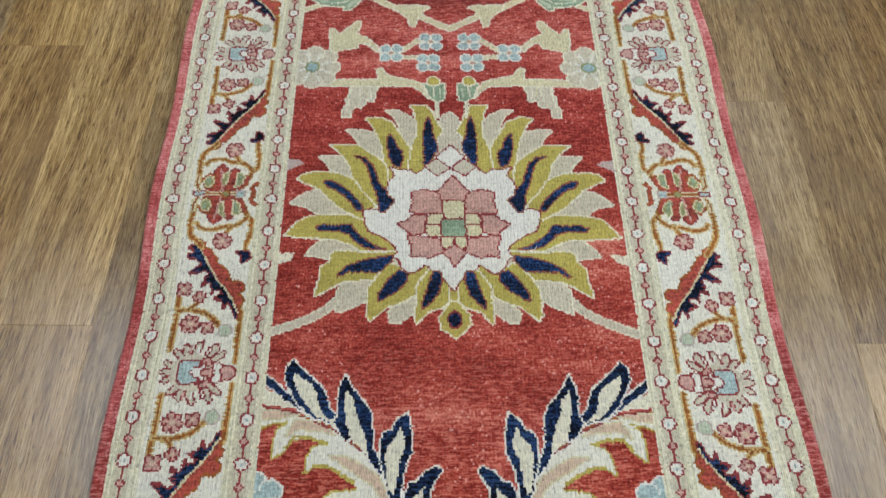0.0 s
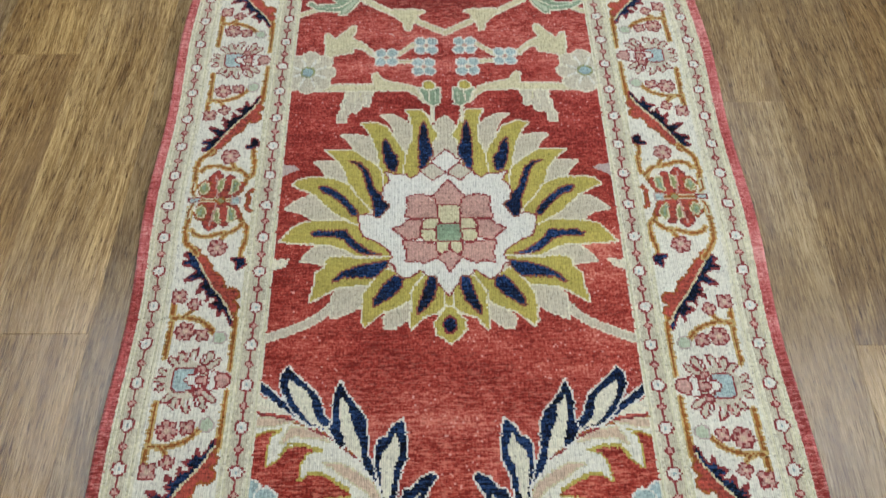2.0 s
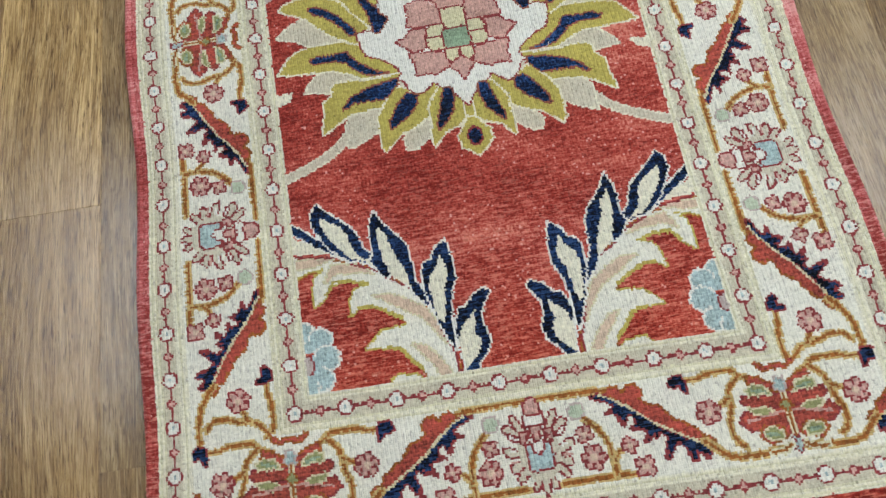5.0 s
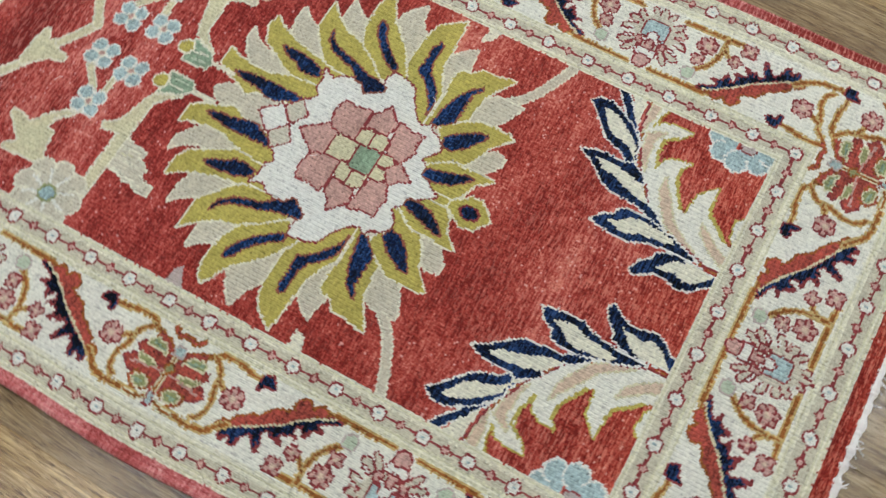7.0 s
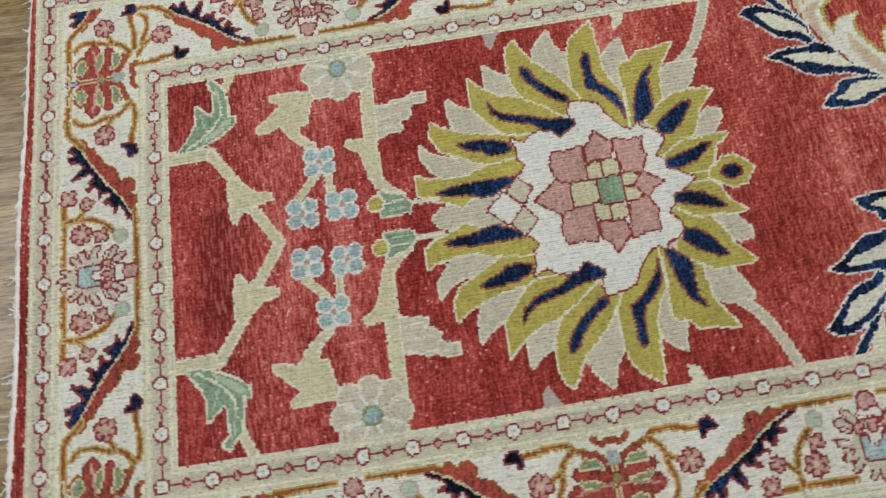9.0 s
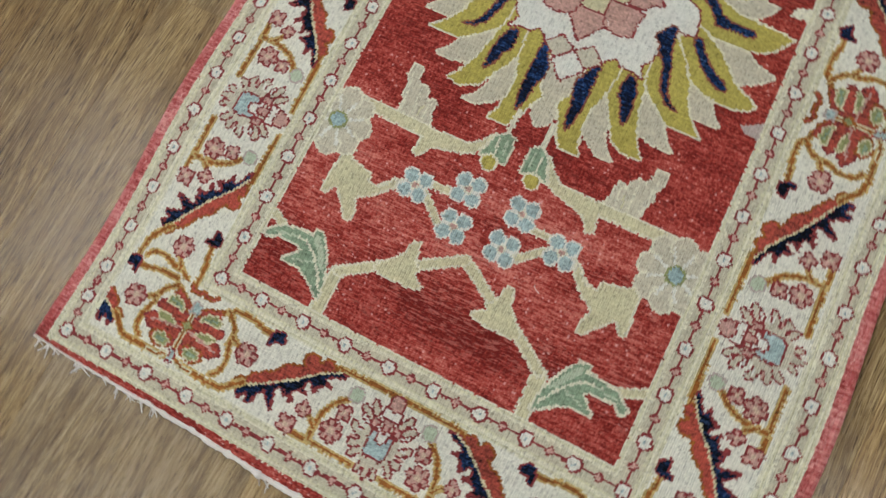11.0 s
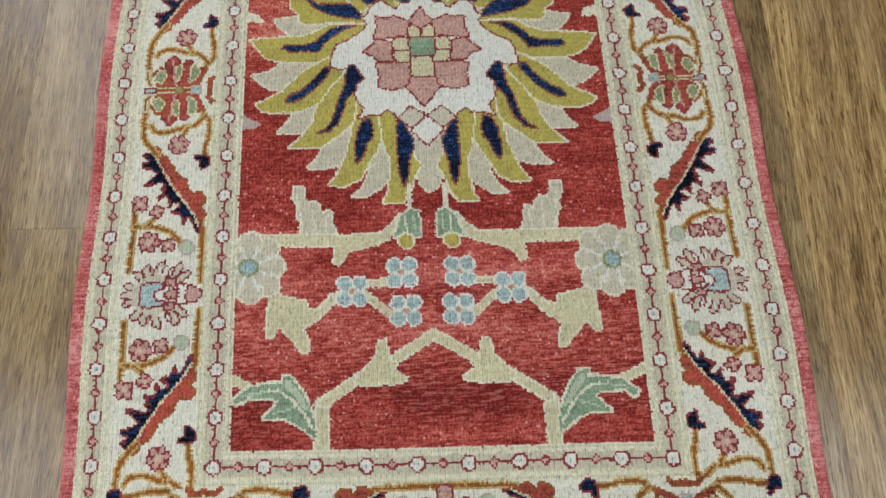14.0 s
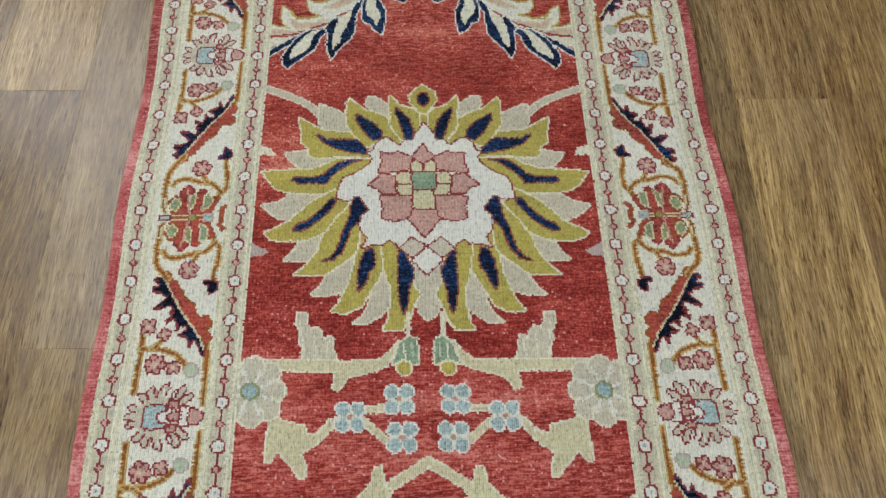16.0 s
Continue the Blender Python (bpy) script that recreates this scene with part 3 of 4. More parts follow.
def border_half(M, length, run=1.0, lag=0.0):
    """From a blue palmette (s = 0) to a rust one (s = length); M takes s along and b from the inner to the outer edge."""
    p = new_part("vine", P_BORDER, "ochre vine with small pink blossoms")
    T = lambda pts: [M(a * run + lag, b) for a, b in pts]
    far = lambda pts: [M(length - a, b) for a, b in pts]
    vine = lambda pts, w=0.4, e="amber": stroke(curve(pts), w, "ochre", p, e, 0.27)
    vine(T([(0.4, 0.3), (6.0, 0.4), (8.3, 0.5), (9.5, 0.9)]))
    vine(T([(2.0, 9.5), (6.8, 9.45), (10.4, 9.6)]))
    vine(T([(8.1, 9.4), (8.2, 7.6), (7.9, 6.0), (7.1, 4.4), (5.7, 3.1)]))
    vine(T([(8.2, 8.0), (9.0, 7.1), (9.7, 6.8)]), 0.3)
    disc(T([(5.1, 2.3)])[0], 0.85, "pale", p, "grey", 0.2)
    blossom(T([(11.5, 9.0)])[0], 1.15, p, 4, 0.8)
    blossom(T([(6.0, 7.3)])[0], 1.35, p, 6, 0.9)
    blossom(T([(5.5, 4.8)])[0], 0.95, p, 4, 1.0)
    blossom(T([(10.3, 6.6)])[0], 0.9, p, 4, 0.2)
    q = new_part("saw_edged_leaf", P_BORDER, "navy saw-edged leaf backed with rust")
    shape(T(SAW_BACK), "rust", q, "ochre", 0.3)
    shape(T(SAW_LEAF), "navy", q, "maroon", 0.22)
    for a, b in SAW_TIPS:
        stroke(T([a, b]), 0.29, "maroon", q)
    stroke(T([(8.0, 0.9), (9.8, 1.75), (11.8, 3.15), (13.2, 4.35), (15.3, 5.65), (17.8, 7.1), (19.2, 7.7)]), 0.26, "straw", q)
    r = new_part("tendril", P_BORDER, "ochre tendril with a navy bud")
    vine = lambda pts, w=0.4, e="amber": stroke(curve(pts), w, "ochre", r, e, 0.27)
    vine(far([(length - 18.8 * run - lag, 7.3), (length - 19.8 * run - lag, 8.1), (7.8, 9.2), (5.2, 9.4), (1.6, 9.2)]), 0.5)
    vine(far([(10.8, 0.8), (9.3, 0.75), (7.8, 0.4), (5.2, 0.4), (4.4, 1.0), (2.9, 1.7)]))
    vine(far([(4.4, 1.0), (5.9, 2.4), (6.3, 4.4), (6.9, 6.2), (6.6, 7.8), (5.8, 8.4)]))
    vine(far([(6.2, 3.3), (7.8, 4.1)]), 0.35)
    blossom(far([(8.9, 4.4)])[0], 1.35, r, 6, 0.2)
    shape(far([(12.3, 0.4), (11.9, 0.1), (11.0, 0.2), (10.7, 1.0), (10.7, 2.0), (11.1, 1.9), (11.4, 1.25), (12.1, 1.3), (12.7, 1.1)]), "navy", r, "maroon", 0.2)


# where the palmettes of each long side lie
SIDES = {1: (6.4, -25.4, 37.3), -1: (6.0, -24.6, 36.8)}
clip[:] = [-BORDER[1], BORDER[1], INNER[2] - 0.2, INNER[3] + 0.2]
for m, (rust_v, blue_low, blue_high) in SIDES.items():
    side = lambda v0, sgn, m=m: (lambda s, b: (m * (30.3 + 1.02 * b), v0 + sgn * s))
    border_half(side(blue_low, 1), rust_v - blue_low, 1.025, 1.3)
    border_half(side(blue_high, -1), blue_high - rust_v, 1.025, 1.3)
    border_half(side(blue_low, -1), 31.2, 1.0, 1.3)
    border_half(side(blue_high, 1), 29.9, 0.93, 1.8)
    blue_palmette(side(blue_low, 1), 0.93)
    blue_palmette(side(blue_high, 1), 0.9)
    rust_palmette(side(rust_v, 1))
clip[:] = [-BORDER[1], BORDER[1], -1e9, 1e9]
for v0, sgn, deep in ((INNER[3], 1, 1.05), (INNER[2], -1, 1.1)):
    band(-BORDER[1], BORDER[1], *sorted((v0 + sgn * 0.1, v0 + sgn * 10.4)), "ivory", P_BORDER)
    for m in (-1, 1):
        end = lambda s, b, m=m, v0=v0, sgn=sgn, deep=deep: (m * s, v0 + sgn * b * deep)
        border_half(end, 29.0)
        beyond = lambda s, b, m=m, v0=v0, sgn=sgn, deep=deep: (m * (57.4 - s), v0 + sgn * b * deep)
        clip[:] = [29.0, BORDER[1], -1e9, 1e9] if m > 0 else [-BORDER[1], -29.0, -1e9, 1e9]
        border_half(beyond, 29.0)
        clip[:] = [-BORDER[1], BORDER[1], -1e9, 1e9]
        rust_palmette(lambda a, b, m=m, v0=v0, sgn=sgn, deep=deep: (m * 29.0 + a, v0 + sgn * b * deep))
    blue_palmette(lambda a, b, v0=v0, sgn=sgn, deep=deep: (a, v0 + sgn * b * deep), 0.8)

# -- field: medallion --
clip[:] = list(FIELD)
P_MED = new_part("medallion", -1, "white heart of the sunburst medallion")
HEART = [(0, -11.3), (1.0, -9.7), (1.9, -8.7), (3.2, -7.7), (4.0, -6.8), (5.9, -8.3), (6.5, -8.3), (7.6, -7.3), (8.2, -5.8), (8.9, -5.6), (8.2, -4.5), (8.7, -3.5), (9.7, -2.5), (11.1, -1.5), (12.6, -0.8),
         (13.3, 0.78), (13.5, 2.92), (12.3, 3.31), (10.8, 2.92), (9.3, 4.68), (10.2, 6.63), (9.8, 8.58), (8.8, 9.75), (9.5, 11.5), (8.1, 10.92), (6.5, 10.92), (5.7, 10.04), (4.3, 11.02), (4.0, 11.99), (2.4, 10.72), (1.5, 11.02), (0, 11.5)]
VINE = [(26.6, -18.4), (22.7, -16.9), (19.2, -15.1), (16.8, -12.9), (15.5, -11.5)]


def both(outline, colour, name, label, edge, wide, parent):
    """The same figure on both sides of the medallion's axis."""
    for m in (-1, 1):
        shape(flip(outline, m), colour, new_part(name, parent, label), edge, wide)


def taupe_petal(*outline):
    both(outline, "taupe", "taupe_petal", "pale taupe pointed petal", "cream", 0.28, P_MED)


def gold_petal(*outline):
    both(outline, "gold", "gold_petal", "olive gold petal with a navy flame", "cream", 0.29, P_MED)


def navy_flame(*outline):
    both(outline, "indigo", "navy_flame", "navy flame outlined in umber", "umber", 0.26, P_MED)


for m in (-1, 1):
    p = new_part("field_vine", -1, "pale taupe vine")
    stroke(flip(curve(VINE), m), 1.0, "taupe", p, "cream", 0.25)
    shape(flip([(26.6, -5.0), (23.6, -4.9), (24.3, -6.3), (26.6, -7.1)], m), "cream", p)
    shape(flip([(26.6, 13.2), (24.3, 13.0), (23.2, 12.2), (24.4, 11.6), (26.6, 10.4)], m), "grey", p)
shape([(x * 1.08, y * 1.06) for x, y in HEART] + flip([(x * 1.08, y * 1.06) for x, y in HEART[::-1]], -1), "taupe", P_MED)
taupe_petal((10.5, 23.69), (8.7, 23.69), (7.0, 22.71), (5.3, 20.86), (5.3, 18.23), (6.2, 15.6), (7.1, 17.06), (7.9, 18.23), (8.4, 20.86), (9.4, 22.62))
taupe_petal((16.8, 19.3), (14.3, 19.3), (11.8, 18.72), (11.0, 15.79), (10.4, 12.38), (11.3, 13.06), (13.7, 15.01), (14.6, 16.28), (15.7, 18.23))
taupe_petal((21.0, 13.65), (17.8, 13.84), (16.8, 13.36), (16.1, 11.99), (15.4, 9.16), (17.1, 10.14), (19.0, 11.02), (19.8, 12.38))
taupe_petal((25.0, 4.29), (22.5, 6.43), (20.4, 7.02), (18.2, 4.58), (15.7, 2.53), (14.0, 1.26), (18.0, 2.04), (20.7, 2.34), (22.5, 3.7))
taupe_petal((22.0, -5.3), (21.1, -3.9), (20.0, -2.9), (18.6, -2.3), (17.1, -2.3), (15.4, -3.3), (13.6, -4.5), (17.4, -4.6), (18.2, -5.3), (18.8, -5.8), (21.0, -5.4))
taupe_petal((15.9, -9.7), (11.7, -9.3), (10.9, -8.5), (12.3, -10.6), (12.6, -12.6), (14.0, -13.7), (16.2, -14.7), (17.0, -14.9), (16.8, -13.3), (17.0, -11.4))
taupe_petal((9.1, -16.5), (9.4, -14.9), (8.1, -13.6), (5.4, -12.0), (5.5, -14.8), (6.8, -15.7), (8.0, -16.6))
CROWN = [(4.2, 11.6), (3.0, 13.26), (1.9, 14.72), (2.4, 16.28), (2.1, 17.35), (1.3, 19.69), (1.6, 21.25), (1.2, 22.23), (0.3, 23.11)]
shape(CROWN + flip(CROWN[::-1], -1), "taupe", new_part("crown_petal", P_MED, "taupe crown petal"), "cream", 0.25)
gold_petal((6.4, 24.76), (3.8, 24.76), (2.8, 23.11), (2.1, 20.86), (1.1, 19.2), (2.1, 17.84), (2.6, 12.96), (4.0, 10.92), (5.5, 10.04), (6.8, 11.21), (6.7, 12.96), (6.0, 16.18), (5.3, 18.42), (5.3, 20.67), (5.7, 23.11))
gold_petal((13.7, 21.84), (11.9, 22.13), (9.6, 21.15), (8.5, 19.01), (7.4, 17.06), (6.5, 15.21), (6.8, 12.96), (7.0, 11.11), (8.5, 11.21), (8.7, 10.04), (9.4, 8.97), (9.9, 8.09), (10.3, 11.21), (10.6, 13.84), (11.1, 16.18), (11.8, 18.52), (12.8, 20.67))
gold_petal((19.3, 16.09), (14.9, 16.09), (13.7, 15.11), (11.3, 13.16), (10.3, 11.79), (10.0, 8.48), (9.8, 6.82), (10.3, 3.02), (11.7, 3.6), (12.9, 5.36), (14.1, 6.82), (15.5, 9.75), (16.1, 11.99), (16.9, 13.45), (18.2, 15.01))
gold_petal((24.2, 9.07), (23.3, 10.04), (21.9, 10.43), (18.5, 10.33), (16.7, 9.75), (15.1, 8.77), (14.1, 6.82), (12.9, 5.36), (11.7, 3.8), (13.2, 3.02), (13.6, 1.26), (15.7, 2.53), (17.5, 3.7), (18.2, 4.58), (19.4, 5.65), (20.4, 7.02), (22.3, 8.09))
gold_petal((25.4, -1.8), (24.2, -0.2), (23.2, 1.17), (21.5, 1.85), (18.0, 2.14), (15.6, 2.04), (13.6, 1.07), (12.6, -0.8), (11.1, -1.5), (9.7, -2.5), (8.2, -4.3), (13.6, -4.4), (15.4, -3.3), (17.5, -2.4), (21.8, -2.1))
gold_petal((20.2, -12.2), (20.1, -11.4), (19.6, -9.5), (19.7, -7.6), (18.3, -6.3), (18.2, -5.1), (17.4, -4.5), (15.3, -4.5), (13.6, -4.9), (8.5, -4.6), (9.1, -5.9), (9.9, -7.2), (10.9, -8.3), (11.7, -9.3), (15.9, -9.7), (17.3, -10.4), (19.1, -11.6))
gold_petal((9.5, -6.7), (8.5, -6.9), (6.7, -8.5), (5.3, -7.7), (4.2, -6.9), (3.8, -7.7), (5.4, -10.4), (5.5, -12.0), (8.1, -13.5), (9.7, -14.0), (10.7, -14.9), (12.1, -16.2), (12.5, -15.4), (12.6, -12.6), (12.3, -10.7), (11.1, -8.8))
gold_petal((3.8, -8.2), (3.2, -7.7), (1.7, -9.1), (0.8, -10.4), (0.7, -12.3), (0.9, -13.2), (1.9, -14.1), (4.0, -14.9), (4.8, -16.0), (5.4, -16.7), (5.6, -16.4), (5.4, -13.2), (5.4, -10.7))
stroke([(0, -11.0), (0, -13.2)], 0.9, "gold", P_MED, "cream", 0.25)
shape(HEART + flip(HEART[::-1], -1), "white", P_MED, "maroon", 0.26)
navy_flame((3.5, 22.13), (2.9, 20.28), (2.7, 17.64), (2.2, 16.57), (2.2, 14.92), (3.1, 13.26), (3.6, 11.89), (4.1, 11.89), (4.2, 18.81), (3.9, 20.86))
navy_flame((9.9, 18.52), (9.1, 17.35), (8.6, 15.6), (7.8, 14.62), (7.8, 12.67), (8.1, 11.6), (9.0, 11.99), (9.7, 13.55), (10.0, 15.6), (10.0, 17.64))
navy_flame((15.3, 13.84), (13.8, 13.55), (12.5, 11.99), (11.9, 10.14), (11.4, 8.19), (10.2, 7.02), (9.9, 5.75), (8.9, 4.97), (9.5, 4.09), (10.3, 2.82), (11.0, 2.82), (11.3, 4.29), (11.6, 6.43), (12.3, 8.19), (12.8, 10.43), (13.3, 11.99), (14.1, 13.16))
navy_flame((20.0, 8.68), (19.1, 8.77), (17.5, 7.89), (15.9, 6.53), (14.6, 4.97), (13.7, 3.41), (14.4, 3.02), (15.2, 4.09), (16.7, 5.95), (18.1, 7.12), (19.3, 7.6))
navy_flame((20.7, -0.3), (19.6, 0.19), (17.6, 0.1), (15.5, 0.29), (15.0, -0.5), (14.3, -1.5), (12.8, -2.7), (11.4, -3.8), (10.0, -4.1), (12.3, -4.0), (13.7, -3.4), (14.9, -2.3), (15.8, -1.3), (17.6, -0.7), (20.4, -0.7))
navy_flame((17.1, -8.8), (15.8, -7.3), (14.1, -6.4), (12.5, -5.9), (9.1, -5.3), (9.3, -6.3), (10.9, -8.0), (13.8, -8.0), (15.5, -8.0), (16.5, -8.7))
navy_flame((8.2, -8.0), (6.7, -8.3), (6.9, -9.6), (8.1, -11.2), (10.0, -12.5), (11.0, -13.0), (10.8, -11.8), (9.8, -9.9))
navy_flame((2.9, -8.2), (1.9, -8.2), (1.8, -9.6), (2.4, -12.0), (3.4, -13.2), (4.6, -14.3), (4.4, -12.9), (3.8, -11.1), (3.3, -9.4))
p = new_part("pendant", P_MED, "gold pendant drop with navy heart")
shape([(-0.5, -13.2), (-1.3, -14.6), (-2.1, -15.8), (-1.8, -17.4), (-0.8, -18.2), (0.1, -19.0), (1.3, -18.1), (2.2, -16.9), (2.2, -15.4), (1.3, -14.4), (0.5, -13.2)], "gold", p, "cream", 0.28)
disc((0.05, -16.1), 0.85, "navy", p, "maroon", 0.25, 1.35)
p = new_part("lozenge", P_MED, "white lozenge outlined in maroon")
for m in (-1, 1):
    shape(flip([(4.0, 11.79), (2.3, 9.94), (0.3, 11.21), (1.8, 13.45)], m), "taupe", p, "maroon", 0.2)
shape([(0, 11.5), (2.2, 13.65), (0, 15.99), (-2.2, 13.65)], "white", p, "maroon", 0.27)
# rosette in the heart
AXIS = 0.3
PINK_PETALS = (
    [(0, 9.65), (2.7, 6.24), (1.7, 4.78), (0, 4.78)],
    [(1.8, 4.29), (2.2, 6.04), (3.1, 6.63), (4.6, 6.92), (6.3, 6.43), (6.2, 4.78), (6.6, 2.73), (4.3, 2.44), (1.8, 2.53)],
    [(8.5, 0.48), (7.2, 1.07), (6.4, 1.95), (4.3, 2.14), (4.6, -1.0), (6.3, -1.6), (7.4, -0.4)],
    [(7.0, -1.8), (4.5, -2.0), (2.3, -2.4), (1.7, -4.5), (3.8, -5.6), (5.0, -5.2), (6.5, -5.5), (6.4, -3.6)],
    [(0, -3.2), (1.7, -4.7), (0.8, -5.7), (0, -7.1)],
)
STRAW_PETALS = (
    [(0, 4.78), (1.6, 4.78), (1.7, 3.21), (1.5, 1.65), (0, 1.65)],
    [(1.7, 2.34), (3.4, 2.34), (4.1, 1.36), (3.9, 0.48), (1.7, 0.48)],
    [(1.9, 0.19), (4.1, 0.19), (4.2, -1.0), (3.6, -1.7), (2.0, -1.7)],
    [(0.2, -2.0), (1.9, -2.0), (1.8, -3.4), (1.2, -4.0), (0.2, -3.3)],
)
ROSETTE = [("rosette_petal", "dusty pink rosette petal", "pink", outline) for outline in PINK_PETALS]
ROSETTE += [("inner_petal", "small straw yellow inner petal", "straw", outline) for outline in STRAW_PETALS]
for name, label, colour, outline in ROSETTE:
    if outline[0][0] == 0:
        shape([(x + AXIS, y) for x, y in outline + flip(outline[::-1], -1)], colour, new_part(name, P_MED, label), "maroon", 0.27)
    else:
        for m in (-1, 1):
            shape([(x + AXIS, y) for x, y in flip(outline, m)], colour, new_part(name, P_MED, label), "maroon", 0.27)
p = new_part("core", P_MED, "sage green square core")
shape([(-1.2, -1.8), (1.6, -1.8), (2.0, -1.2), (2.0, 0.78), (1.6, 1.36), (-1.2, 1.36), (-1.6, 0.78), (-1.6, -1.2)], "green", p, "maroon", 0.27)

# -- field: flower sprays at the upper end; the axis lies half a centimetre off the middle --
ZIGZAG = [(5.8, 44), (6.6, 44.3), (6.9, 46.1), (9.2, 48.5), (9.7, 49.3), (8.8, 49.7), (5.1, 49.6), (3.2, 49.3), (3.2, 49), (4.8, 47.8), (4.3, 47.2), (5.3, 46.4)]
GREEN_LEAF = [(14.5, 56.2), (14.9, 53.6), (15.5, 52), (16.4, 50.3), (17.7, 48.6), (18.7, 48.5), (18.6, 49.4), (20.7, 49.4), (23.1, 49.9), (24.8, 51.3), (24.5, 52), (23, 51.1), (20, 51.2), (19.2, 51.8), (20.6, 53.2), (21.1, 53.7), (18.4, 53.8), (16.8, 54.6), (14.8, 56.1)]
CURLED_LEAF = [(16.5, 22.1), (17.7, 22.2), (17.7, 23.8), (17, 25.1), (17.3, 26.2), (16.6, 27.5), (16.7, 28.3), (16.3, 29.3), (11.9, 29.3), (12.5, 27.7), (12.6, 25.9), (13.2, 25.8), (13.9, 26.5), (14.3, 25), (14.8, 24.4), (15.8, 24.6), (16.3, 23.7)]
SPRAY_STEM = [(3.4, 26.6), (4.7, 28.2), (6.1, 29.3), (10.9, 29.5), (14.7, 29.3), (21.7, 29.3), (21.6, 30.4), (19.6, 30.7), (11.9, 30.8), (12.3, 33.2), (11.6, 33.6), (10.4, 31.8), (9.4, 31.4), (6.2, 30.6), (4.9, 29.9)]
LOBED_LEAF = [(15.9, 38.7), (17.6, 38.3), (19, 38), (19.7, 37.4), (20.6, 38.3), (20.6, 39.1), (20.9, 42.1), (20.8, 43.3), (20.2, 43.2), (19.6, 42.2), (19.1, 42), (18, 43.3), (17.3, 44), (16.3, 45.3), (15.7, 45.4), (15.6, 44), (16.3, 42.6), (16, 42), (14.6, 41.2), (13.7, 40.4), (12.4, 38.9), (12.5, 37.7), (13.8, 39.7), (15.9, 39.8)]
for m in (-1, 1):
    F = lambda pts, m=m: [(0.45 + m * (x + 0.45), y) for x, y in pts]
    p = new_part("zigzag_stem", -1, "straw stem with arrow leaf")
    stroke(F([(13.9, 58.0), (13.8, 52.2)]), 1.45, "straw", p, "cream", 0.3)
    stroke(F([(13.6, 51.9), (9.4, 49.0), (5.2, 46.9), (2.0, 44.9), (-0.45, 43.4)]), 0.95, "straw", p, "cream", 0.3)
    shape(F(ZIGZAG), "straw", p, "cream", 0.27)
    p = new_part("green_leaf", -1, "sage green leaf with pale veins")
    stroke(F([(26.8, 47.9), (23.7, 49.5), (22.8, 49.9)]), 0.8, "straw", p, "cream", 0.25)
    shape(F(GREEN_LEAF), "green", p, "cream", 0.35)
    shape(F([(15.3, 53.0), (16.5, 50.6), (17.8, 49.0), (18.4, 48.9), (18.3, 49.9), (17.3, 51.0), (16.3, 52.6)]), "pale", p)
    stroke(F(curve([(14.9, 55.2), (16.2, 53.1), (17.6, 51.5), (19.3, 50.4), (21.2, 50.3)])), 0.36, "cream", p)
    stroke(F([(17.3, 52.4), (19.8, 53.2)]), 0.29, "pale", p)
    stroke(F([(20.6, 50.3), (23.6, 50.9)]), 0.29, "pale", p)
    p = new_part("spray_leaf", -1, "ivory curled leaf")
    shape(F(CURLED_LEAF), "taupe", p, "cream", 0.28)
    for a, b in (((16.4, 28.6), (17.2, 23.4)), ((14.9, 28.6), (15.1, 25.2)), ((13.3, 28.6), (13.1, 26.4))):
        stroke(F([a, b]), 0.29, "cream", p)
    stroke(F([(14.2, 28.6), (13.9, 27.3)]), 0.3, "straw", p)
    p = new_part("spray_stem", -1, "straw flower stem")
    shape(F(SPRAY_STEM), "straw", p, "cream", 0.28)
    p = new_part("bud", -1, "green bud with a golden tip")
    stroke(F([(2.0, 22.3), (2.0, 25.8)]), 0.75, "cream", p)
    shape(F([(0.7, 29.8), (0.7, 28.0), (0.9, 26.1), (2.0, 25.8), (3.1, 26.7), (3.5, 27.9), (4.2, 29.8), (3.0, 29.4), (2.4, 29.6)]), "green", p, "cream", 0.3)
    disc(F([(2.6, 30.4)])[0], 0.95, "gold", p, "cream", 0.3)
    stroke(F([(2.5, 28.9), (2.6, 26.9)]), 0.3, "cream", p)
    stroke(F([(1.4, 28.8), (1.5, 26.8)]), 0.29, "pale", p)
    p = new_part("eight_petal_flower", -1, "large ivory flower with blue centre")
    for cu, cv in ((21.1, 31.2), (20.3, 33.8), (20.9, 36.3), (23.2, 37.2), (25.6, 36.2), (26.2, 33.7), (25.6, 31.2), (23.3, 30.4)):
        disc(F([(cu, cv)])[0], 1.45, "taupe", p, "cream", 0.36)
    disc(F([(23.4, 33.8)])[0], 2.6, "taupe", p)
    for k in range(8):
        a = math.pi / 8 + k * math.pi / 4
        stroke(F([(23.4 + 1.4 * math.cos(a), 33.8 + 1.4 * math.sin(a)), (23.4 + 3.2 * math.cos(a), 33.8 + 3.4 * math.sin(a))]), 0.4, "white", p)
    disc(F([(23.5, 33.8)])[0], 1.0, "blue", p, "olive", 0.32)
    p = new_part("lobed_leaf", -1, "straw lobed leaf")
    stroke(F([(14.6, 40.4), (12.4, 38.4), (11.0, 37.4)]), 0.85, "cream", p, "cream", 0.2)
    shape(F(LOBED_LEAF), "straw", p, "cream", 0.3)
    for a, b in (((7.9, 36.3), (4.6, 36.1)), ((8.4, 37.6), (4.6, 40.9))):
        p = new_part("flower_stalk", -1, "cream flower stalk")
        stroke(F([a, b]), 0.72, "straw", p, "cream", 0.24)
